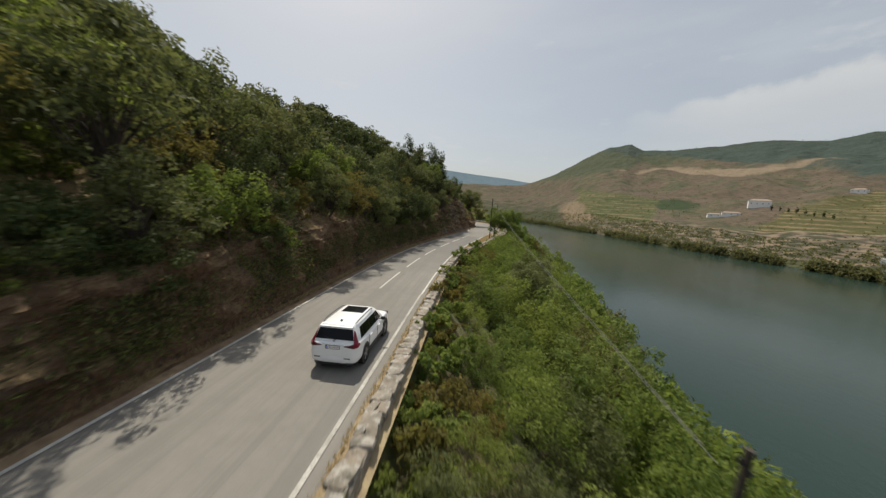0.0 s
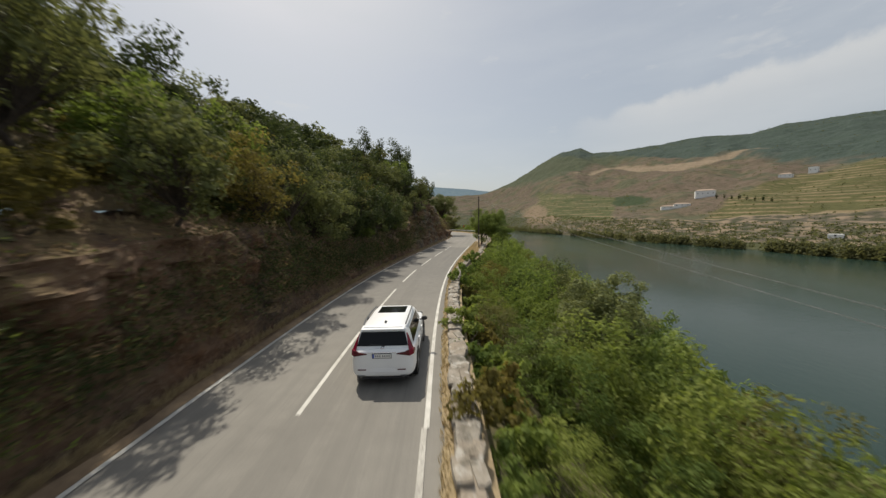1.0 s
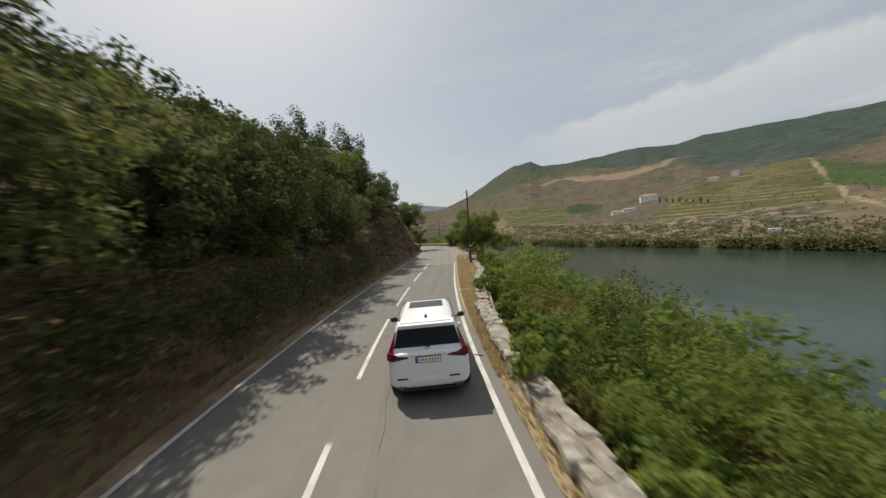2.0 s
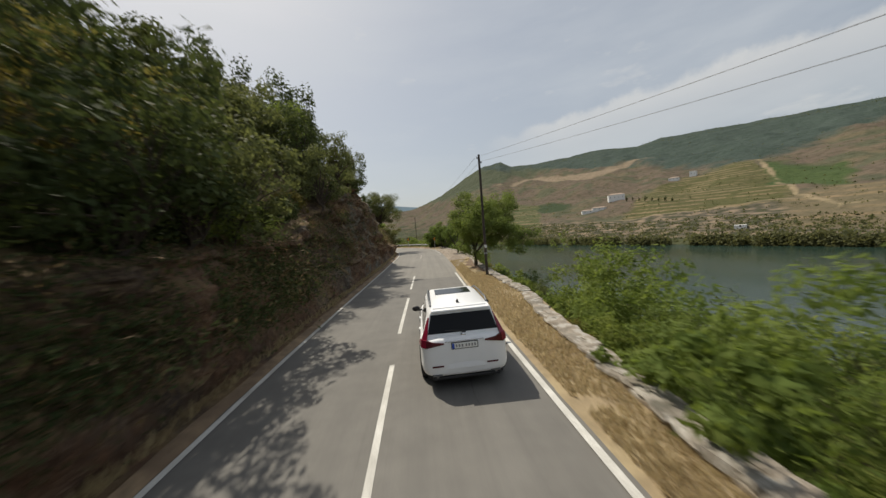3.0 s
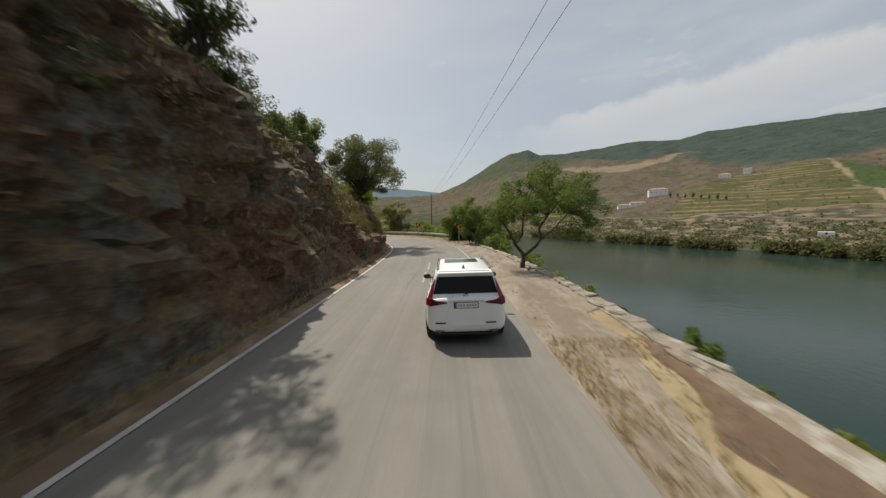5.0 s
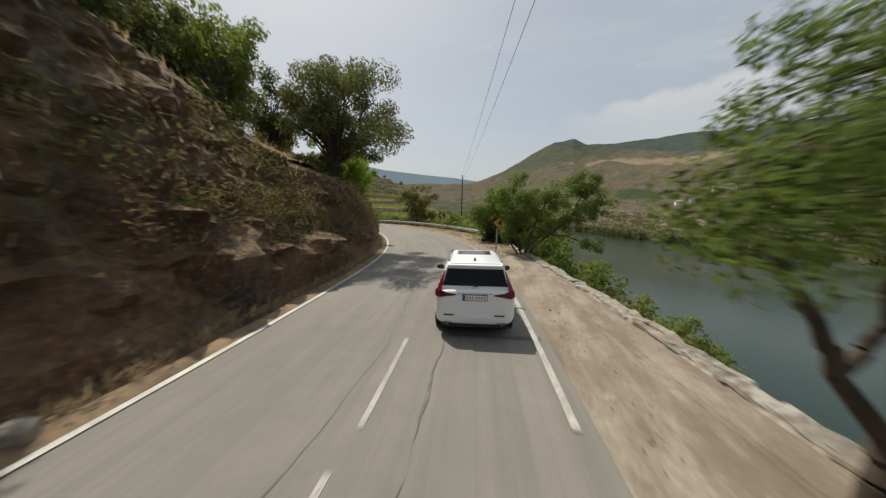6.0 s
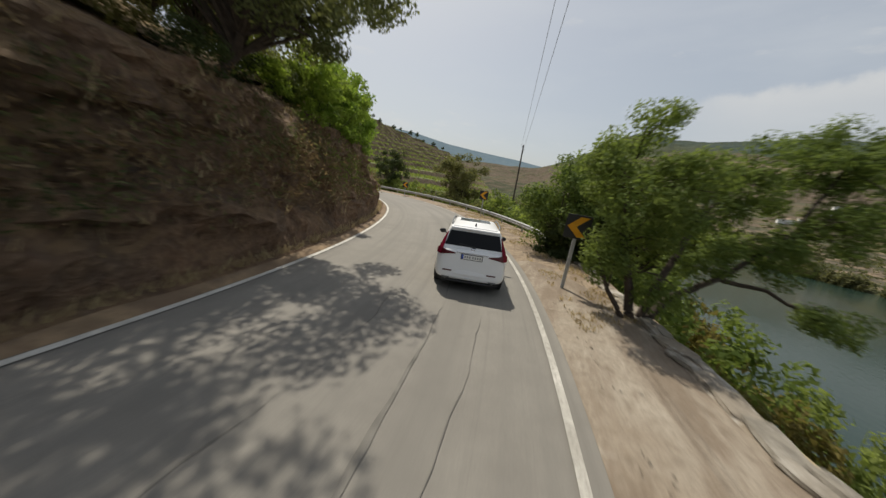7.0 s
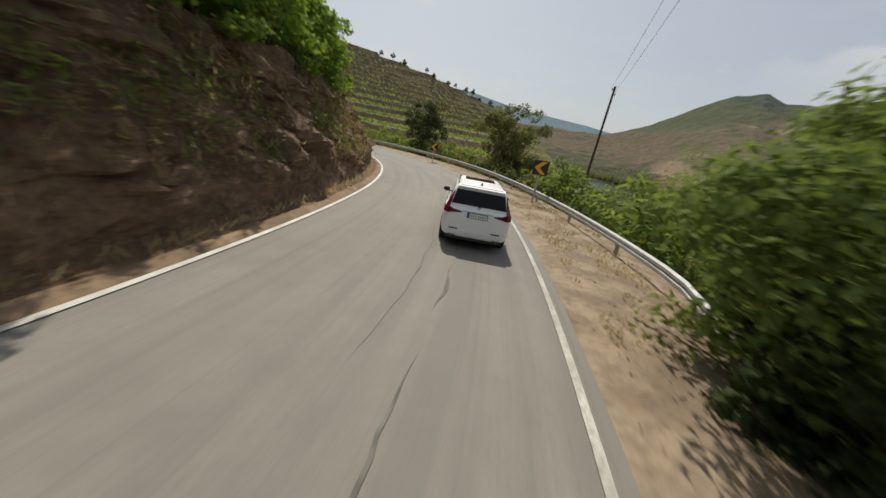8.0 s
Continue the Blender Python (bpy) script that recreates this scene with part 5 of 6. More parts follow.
    make_tree("roadside_tree", "bushy many-stemmed green tree leaning out over the river", 14,
              [([(1.6, 94.4, -0.3), (1.4, 94.5, 0.8), (1.05, 94.6, 1.9), (0.9, 94.9, 3.2), (1.0, 95.2, 4.4)], 0.13, 0.03),
               ([(1.65, 94.4, -0.3), (2.1, 94.8, 1.2), (2.6, 95.2, 2.6), (3.4, 95.8, 3.8)], 0.12, 0.03),
               ([(1.7, 94.45, -0.3), (2.4, 94.9, 0.7), (3.5, 95.3, 1.4), (4.8, 95.9, 2.6), (5.7, 96.6, 4.4)], 0.11, 0.03),
               ([(3.5, 95.3, 1.3), (4.6, 95.7, 1.2), (5.8, 96.0, 0.7), (6.8, 96.3, 0.3)], 0.06, 0.02),
               ([(1.6, 94.4, -0.2), (0.9, 94.3, 0.7), (0.5, 94.5, 1.6)], 0.07, 0.03)],
              [(1.0, 95.2, 4.6, 0.75), (0.5, 94.8, 3.6, 0.85), (1.1, 94.7, 2.2, 0.95), (0.6, 94.5, 1.2, 0.6), (1.9, 95.0, 3.5, 0.9), (2.8, 95.4, 3.1, 1.0), (3.6, 95.9, 4.0, 0.9), (4.9, 96.4, 4.3, 1.05), (5.8, 96.8, 4.8, 0.9),
               (5.6, 96.3, 2.9, 1.1), (4.3, 95.8, 2.3, 0.9), (2.9, 95.2, 1.7, 0.7), (1.9, 94.7, 1.0, 0.6), (5.6, 95.9, 0.8, 0.45), (6.7, 96.2, 0.5, 0.4), (6.6, 96.8, 3.6, 0.9), (1.9, 93.6, 3.3, 0.7), (1.2, 93.5, 2.5, 0.55), (0.2, 94.3, 3.7, 0.5), (1.0, 93.6, 3.6, 0.6)], "leaf_roadside", 36000, 0.12, (1.62, 94.4, 0.0), tips=13)
    one(0.2, 102.8, -0.3, 0, "roadside_tree", "dense green tree at the end of the guardrail", "tree", 36, 5.5, 3.1, "leaf_roadside", 22000, 0.17, clear=-0.15, shift=(0.5, 0.2), cl=0.3, trunk=0.17, tips=70)
    one(0.6, 101.7, -0.3, 30, "roadside_bush", "dark green bush on the edge of the bank", "bush", 24, 3.0, 1.7, "leaf_oak", 6000, 0.16, clear=-0.1, stems=4, trunk=0.05)
    for s, lat, h, r, seed in ((100.3, 6.95, 3.6, 1.5, 26), (99.7, 6.5, 1.7, 1.15, 29), (100.5, 6.0, 1.5, 1.25, 30), (102.4, 7.4, 3.9, 1.7, 28)):
        x, y, _ = along(s, lat)
        one(x, y, -0.9, 50 * seed, "roadside_bush", "dense dark green bush on the edge of the bank", "bush", seed, h + 0.6, r, "leaf_oak", 6500, 0.17, clear=-0.1, stems=4, trunk=0.05)
    one(2.6, 99.6, -2.6, 0, "roadside_tree", "tall light green tree rising from the river bank", "tree", 17, 6.2, 1.9, "leaf_green", 6000, 0.16, clear=0.45, shift=(0.9, 0), trunk=0.15, tips=40)
    one(-30.5, 139.5, -0.3, 0, "roadside_tree", "round dark green tree behind the guardrail", "tree", 18, 8.0, 3.5, "leaf_oak", 5500, 0.32, clear=0.05, trunk=0.16)
    one(-14.5, 131.0, -0.8, 0, "roadside_tree", "round green tree behind the guardrail", "tree", 19, 8.4, 3.7, "leaf_olive", 6000, 0.32, clear=0.05, trunk=0.16)
    one(-10.9, 93.2, 4.3, 0, "hillside_tree", "large grey-green olive tree on top of the cutting", "tree", 20, 8.0, 4.9, "leaf_olive", 28000, 0.17, clear=0.10, shift=(0.8, 0.7), trunk=0.24, tips=64, cl=0.2, droop=0.3)
    one(-15.5, 90.0, 6.5, 0, "hillside_tree", "bright green tree on the slope above the cutting", "tree", 21, 7.6, 2.6, "leaf_green", 7000, 0.2, clear=0.2, trunk=0.2, tips=40)
    x, y, _ = along(64.2, -6.4)
    one(x, y, 8.1, 0, "dead_tree", "leafless grey tree on the rim of the cutting", "tree", 22, 5.0, 1.9, "leaf_olive", 0, 0.1, clear=0.25, trunk=0.1, tips=20, bare=True)


def build_left_plants():
    g = "trees on the hillside"
    near = Stock(
        make_plant("hillside_tree", "grey-green olive tree on the dry hillside", "tree", 31, 6.6, 3.0, "leaf_olive", 4300, 0.25, 0.10, group=g, trunk=0.16),
        make_plant("hillside_tree", "dark green oak on the dry hillside", "tree", 32, 7.2, 3.1, "leaf_oak", 4300, 0.25, 0.04, group=g, trunk=0.17),
        make_plant("hillside_tree", "fresh green almond tree on the dry hillside", "tree", 33, 6.0, 2.8, "leaf_green", 4200, 0.24, 0.10, group=g, trunk=0.13),
        make_plant("hillside_tree", "yellowing tree on the dry hillside", "tree", 34, 5.4, 2.5, "leaf_gold", 4600, 0.18, 0.10, group=g, trunk=0.13),
        make_plant("hillside_tree", "dark green oak with low branches on the hillside", "tree", 35, 6.2, 3.3, "leaf_olive", 4400, 0.25, 0.0, group=g, trunk=0.17))
    low = Stock(
        make_plant("shrub", "dark green shrub on the rim of the cutting", "shrub", 41, 2.4, 1.7, "leaf_oak", 3000, 0.15, -0.1, 40, trunk=0.045, stems=4, group="shrubs on the hillside"),
        make_plant("shrub", "bright green shrub on the rim of the cutting", "shrub", 42, 2.6, 1.6, "leaf_green", 2900, 0.15, -0.1, 40, trunk=0.045, stems=4, group="shrubs on the hillside"),
        make_plant("shrub", "dry brown-gold shrub on the rim of the cutting", "shrub", 43, 1.8, 1.3, "leaf_gold", 2000, 0.14, -0.1, 34, trunk=0.04, stems=4, group="shrubs on the hillside"))
    far = Stock(
        make_plant("hillside_tree", "dark green tree high on the hillside", "tree", 51, 6.6, 3.4, "leaf_oak", 1250, 0.53, 0.0, 40, group=g, trunk=0.15),
        make_plant("hillside_tree", "olive tree high on the hillside", "tree", 52, 6.0, 3.3, "leaf_olive", 1250, 0.53, 0.02, 40, group=g, trunk=0.15))
    rnd = random.Random(8)
    for row, (lat0, step) in enumerate(((-8.2, 3.9), (-12.0, 4.0), (-16.5, 4.3))):
        s = -30 + rnd.uniform(0, 3)
        while s < (128 if row == 0 else 112):
            s += step * rnd.uniform(0.75, 1.3)
            lat = lat0 + rnd.uniform(-1.3, 1.3) - (rim(s) - 5) - (1.5 if 3 < s < 27 else 1.5 if s <= 3 else 0.0)
            if row == 0 and (-5 < s < 10 and rnd.random() < 0.25 or 49.5 < s < 112):
                continue
            if row == 1 and (70 < s < 96) or s > 118:
                continue
            kind = rnd.choices((0, 1, 2, 3, 4), (3, 1.2, 3.4, 2.4, 2) if s < 27 else (3, 3, 2, 1.4, 3))[0]
            if 27 < s < 56 and row == 0:
                kind = rnd.choice((1, 1, 4)) if s < 36 else rnd.choice((0, 3, 3, 4))
            x, y, _ = along(s, lat)
            near.put(kind, x, y, ground_left(s, lat) - 0.3, rnd.uniform(0, 360), rnd.uniform(0.75, 1.15) * (0.8 if s > 100 else 1.02 if s < 27 else 0.72 if 44 < s < 62 and row == 0 else (0.95 if row == 0 else 1.1) if 28 < s < 62 else 1.05), rnd.uniform(0.9, 1.15))
    s = 24.0
    while s < 42:
        s += rnd.uniform(1.8, 3.0)
        lat = -5.3 - rnd.uniform(0, 0.9)
        x, y, _ = along(s, lat)
        if not 33.5 < s < 36:
            near.put(rnd.choice((1, 1, 4, 0)), x, y, ground_left(s, lat) - 0.5, rnd.uniform(0, 360), rnd.uniform(0.62, 0.85), 1.05)
    s = -12.0
    while s < 20:
        s += rnd.uniform(0.8, 1.6)
        lat = -6.2 - rnd.uniform(0, 4.0)
        x, y, _ = along(s, lat)
        if s < 5 and rnd.random() < 0.6:
            lat = -5.2 - rnd.uniform(0, 0.9)
            x, y, _ = along(s, lat)
            low.put(rnd.choices((0, 1), (3, 1))[0], x, y, cut_height(s) - rnd.uniform(0.5, 1.4), rnd.uniform(0, 360), rnd.uniform(0.7, 1.1), 1.0)
            continue
        if -12 < s < -8.5 and lat > -9 or s > 4 and rnd.random() < 0.45:
            continue
        low.put(rnd.choices((0, 1, 2), (1, 3, 1.5) if s < 4 else (1.4, 1, 2.6))[0], x, y, ground_left(s, lat) - 0.35, rnd.uniform(0, 360), rnd.uniform(0.7, 1.2), rnd.uniform(0.8, 1.2))
    # trees that lean out over the rim, and those that show singly along it
    for s, back, kind, size, tall in ((-4.0, 0.7, 4, 0.7, 1.0), (-0.5, 0.5, 2, 0.72, 1.0), (3.0, 1.0, 1, 0.7, 1.1), (11.5, 0.8, 0, 0.72, 1.05), (15.5, 0.6, 3, 0.85, 1.05), (19.0, 0.7, 0, 0.72, 1.1), (22.3, 0.5, 4, 0.72, 1.1), (52.2, 0.5, 4, 0.66, 1.05), (55.6, 2.6, 1, 0.8, 1.0), (59.6, 0.7, 0, 0.64, 1.15), (62.8, 1.2, 4, 0.5, 1.0), (70.3, 1.0, 1, 0.70, 1.1), (73.6, 1.2, 1, 0.5, 0.9)):
        x, y, _ = along(s, -rim(s) - back)
        near.put(kind, x, y, ground_left(s, -rim(s) - back) - 0.4, 77 * s, size, tall)
    young = Stock(make_plant("young_tree", "bright fresh green young tree on the rim of the cutting", "tree", 45, 3.6, 1.5, "leaf_bright", 4200, 0.15, -0.05, 44, trunk=0.05, stems=3, cl=0.24, group="young trees on the rim"))
    for s, back, size in ((97.5, 1.6, 0.8), (100.3, 0.5, 0.95), (102.4, 0.2, 1.15), (104.2, 0.7, 1.3), (105.9, 0.1, 1.1), (107.8, 0.4, 1.35), (109.8, 0.2, 1.2), (111.8, 0.5, 1.3), (114.0, 0.2, 1.1), (116.0, 0.4, 1.0)):
        x, y, _ = along(s, -rim(s) - back)
        young.put(0, x, y, cut_height(s) - 0.5, rnd.uniform(0, 360), size, rnd.uniform(0.9, 1.15))
    for row, lat0 in enumerate((-21.0, -25.5, -30.5, -36, -42, -49)):
        s = -34 + rnd.uniform(0, 3)
        while s < 105:
            s += 4.8 * rnd.uniform(0.8, 1.3)
            lat = lat0 + rnd.uniform(-2, 2)
            x, y, _ = along(s, lat)
            far.put(rnd.randrange(2), x, y, ground_left(s, lat) - 0.4, rnd.uniform(0, 360), rnd.uniform(0.8, 1.2))
    s = -30
    while s < 124:
        s += rnd.uniform(1.2, 2.9)
        if 4 < s < 26 and rnd.random() < 0.5 or -12 < s < -8.5 or 33.5 < s < 36 or 82 < s < 90 or 48 < s < 58 and rnd.random() < 0.5 or 60 < s < 82 and rnd.random() < 0.75:
            continue
        lat = -0.6 - rim(s) - rnd.uniform(0, 2.0)
        kind = 1 if 99 < s < 118 else rnd.choices((0, 1, 2), (3, 1.2, 2))[0]
        x, y, _ = along(s, lat)
        low.put(kind, x, y, ground_left(s, lat) - 0.35, rnd.uniform(0, 360), rnd.uniform(0.6, 1.15) * (1.1 if 99 < s < 118 else 1), rnd.uniform(0.8, 1.2))


def build_bank_plants():
    g = "bushes on the river bank"
    kinds = (("leafy green bush on the river bank", 61, 4.4, 2.5, "leaf_green", 4), ("dark green bush on the river bank", 62, 4.6, 2.6, "leaf_oak", 4),
             ("grey-green olive bush on the river bank", 63, 4.6, 2.5, "leaf_olive", 3), ("tall light green bush on the river bank", 64, 5.2, 2.2, "leaf_roadside", 3),
             ("half-dry brownish bush on the river bank", 65, 3.8, 2.2, "leaf_gold", 4))
    st = Stock(*[make_plant("bush", lab, "bush", sd, H, R, leaf, 5600, 0.17, -0.15, 90, trunk=0.05, stems=n, group=g, cl=0.21, wide=0.42) for lab, sd, H, R, leaf, n in kinds])
    st_far = Stock(*[make_plant("bush", lab, "bush", sd + 100, H, R, leaf, 1500, 0.34, -0.15, 50, trunk=0.06, stems=n, group=g, wide=0.5) for lab, sd, H, R, leaf, n in kinds])
    weed = Stock(
        make_plant("weed_clump", "yellow-green weeds below the low wall", "weeds", 71, 1.1, 0.8, "leaf_green", 700, 0.13, 0.0, 14, trunk=0.02, stems=5, group="weeds below the wall"),
        make_plant("weed_clump", "dry straw-coloured weeds below the low wall", "weeds", 72, 0.9, 0.75, "leaf_gold", 600, 0.13, 0.0, 14, trunk=0.02, stems=5, group="weeds below the wall"))
    rnd = random.Random(21)
    for d0 in (3.0, 5.8, 8.8, 12.0, 15.5, 19.5, 24.0):
        s = -34.0
        while s < 150:
            s += (rnd.uniform(2.2, 3.6) if d0 < 6 else rnd.uniform(3.0, 5.0)) + 0.10 * d0 + (0.0 if s > 100 else 0)
            d = d0 + rnd.uniform(-0.9, 0.9)
            lat = right_edge(s) + d
            gz = bank_z(s, lat)
            # how high the leaves may reach: over the wall before the bend, lower past it
            roof = float(np.interp(s, [-40, -12, -4, 20, 40, 48, 58, 62, 97, 100, 104, 150], [-1.2, -0.6, 0.6, 1.2, 1.0, 0.2, -0.8, -9.0, -9.0, -2.0, 2.5, 2.2])) - 0.27 * max(0, d - 8)
            want = roof + (rnd.uniform(-1.0, 0.8) if s > 101 else rnd.uniform(-2.6, 0.9)) - gz
            bx, by = 14.5, 20.3
            x, y, _ = along(s, lat)
            if want < 1.0 or math.hypot(x - bx, y - by) < 3.3:
                continue
            want = min(want, 8.5)
            if s < 4 and d < 8:
                want = min(want, 4.5)
            sc = want / 4.5
            x, y, _ = along(s, lat)
            kind = rnd.choices((0, 1, 2, 3, 4), (3.4, 0.8, 2.0, 3.0, 1.2) if d0 > 6 else (3.4, 0.3, 1.2, 3.0, 0.8))[0]
            (st if d0 < 13 and -18 < s < 56 else st_far).put(kind, x, y, gz - 0.3, rnd.uniform(0, 360), max(0.65, min(1.5, sc)), max(0.8, min(1.4, sc / max(0.65, min(1.5, sc)))))
    s = -16.0
    while s < 100:
        s += rnd.uniform(0.35, 0.9) if s < 46 else rnd.uniform(1.0, 2.6)
        d = rnd.uniform(0.6, 2.4) if s < 46 else rnd.uniform(0.7, 1.6)
        x, y, _ = along(s, right_edge(s) + d)
        weed.put(rnd.choices((0, 1), (2.2, 1))[0], x, y, bank_z(s, right_edge(s) + d) - 0.1, rnd.uniform(0, 360), rnd.uniform(0.9, 1.7) if s < 46 else rnd.uniform(0.7, 1.2), rnd.uniform(0.8, 1.3))
    for _ in range(110):
        s, d = rnd.uniform(62, 99), rnd.uniform(4.5, 24)
        x, y, _ = along(s, right_edge(s) + d)
        weed.put(rnd.choices((0, 1), (2.5, 1))[0], x, y, bank_z(s, right_edge(s) + d) - 0.2, rnd.uniform(0, 360), rnd.uniform(1.4, 2.1), rnd.uniform(0.7, 1.0))
    for k, (s, lat, top) in enumerate(((46.6, 9.6, 2.9), (43.4, 9.2, 3.3), (50.5, 8.0, 0.4), (53.0, 7.6, 0.2), (36.5, 8.6, 3.4))):
        x, y, _ = along(s, lat)
        gz = bank_z(s, lat)
        st.put((3, 0, 2, 0, 0)[k], x, y, gz - 0.3, 70 * k, (top - gz) / 5.0, 1.0)
    for x, y, kind, top in ((11.9, 13.8, 3, 0.3), (13.0, 15.6, 0, 0.0), (10.4, 15.6, 3, 0.4)):
        s, lat = (float(v[0]) for v in road_place(x, y))
        gz = bank_z(s, lat)
        st.put(kind, x, y, gz - 0.3, 50 * x, max(0.65, (top - gz) / 4.6))
    make_plant("bush", "big round dark evergreen bush on the river bank", "bush", 66, 7.7, 2.8, "leaf_round", 19000, 0.16, 0.28, 130, trunk=0.12, stems=3, cl=0.19).matrix_basis = pose(14.5, 20.3, -6.1)


def blades(name, label, spots, size, mat, seed, up=1.0):
    """Grass: thin upright blades at the spots (n, 3), as one sheet of stuff."""
    rng = np.random.default_rng(seed)
    n = len(spots)
    d = rng.normal(size=(n, 3)) * 0.5
    d[:, 2] = up
    d /= np.linalg.norm(d, axis=1)[:, None]
    e = rng.normal(size=(n, 3))
    e[:, 2] = 0
    e /= np.linalg.norm(e, axis=1)[:, None]
    L = size * rng.uniform(0.5, 1.5, n)[:, None]
    w = 0.016 * rng.uniform(0.6, 1.8, n)[:, None]
    c = np.stack([spots - e * w, spots + e * w, spots + e * w * 0.3 + d * L, spots - e * w * 0.3 + d * L], 1)
    tagged(new(name, quads_np(name, c, M[mat])), label, "grass", kind="stuff")


def build_grass():
    rnd = random.Random(5)
    P, Q = [], []
    while len(P) < 30000:
        s = rnd.uniform(24, 66) if rnd.random() < 0.75 else rnd.uniform(-10, 60)
        e = right_edge(s)
        lat = rnd.uniform(3.5, e + 0.1)
        if lat > e + 0.1 or fbm(s * 0.7, lat * 0.9, 4) < -0.7 or (54.5 < s < 65 and lat > 4.4 and rnd.random() < 0.85) or (66 < s < 100 and rnd.random() < 0.6):
            continue
        P.append(along(s, lat, 0.04))
    while len(P) < 36000:
        s = rnd.uniform(92, 122)
        lat = rnd.uniform(4.0, right_edge(s) + 0.3)
        if fbm(s * 0.8, lat * 0.8, 9) > 0.05:
            P.append(along(s, lat, 0.06))
    blades("dry_grass", "short dry straw-coloured grass on the verge", np.array(P), 0.095, "grass", 1)
    while len(Q) < 1200:
        s = rnd.uniform(66, 122)
        H, u = cut_height(s), rnd.uniform(0.15, 1.0)
        if fbm(s * 0.5, u * 2.0, 3) > 0.0:
            Q.append(along(s, -3.85 - (0.13 + 0.9 * (rim(s) - 5) / H) * H * u - 0.6 * u ** 3, H * u + 0.1))
    while len(Q) < 27000:
        s, k = rnd.uniform(-20, 122) if rnd.random() < 0.7 else rnd.uniform(4, 36), rnd.random()
        if k < 0.35:
            lat = -3.75 - abs(rnd.gauss(0, 0.18))
            Q.append(along(s, lat, 0.08))
        else:
            lat = -1.0 - rim(s) - rnd.uniform(0, 7.0)
            Q.append(along(s, lat, ground_left(s, lat) - 0.03))
    blades("hill_grass", "tufts of dry ochre grass on the hillside", np.array(Q), 0.22, "grass", 2)


def build_pebbles():
    """Loose stones and clods on the bare dirt, as stuff."""
    rnd = random.Random(15)
    V, F = [], []
    for _ in range(1900):
        s = rnd.uniform(60, 122)
        lat = rnd.uniform(3.75, right_edge(s) + 0.1)
        if fbm(s * 0.5, lat, 8) < -0.1:
            continue
        r = rnd.uniform(0.008, 0.026) * (1.5 if rnd.random() < 0.06 else 1)
        x, y, _ = along(s, lat)
        z, n, a = 0.075 + r * 0.2, len(V), rnd.uniform(0, math.tau)
        for k in range(4):
            q = a + k * math.pi / 2 + rnd.uniform(-0.3, 0.3)
            w = r * rnd.uniform(0.8, 1.5)
            V.append((x + w * math.cos(q), y + w * math.sin(q), z + r * rnd.uniform(-0.3, 0.3)))
        V += [(x, y, z + r * 0.8), (x, y, z - r * 0.8)]
        F += [(n + k, n + (k + 1) % 4, n + 4) for k in range(4)] + [(n + (k + 1) % 4, n + k, n + 5) for k in range(4)]
    tagged(new("pebbles", mesh_np("pebbles", V, F, M["dirt"])), "loose grey-brown stones and clods on the dirt", "stones", kind="stuff")


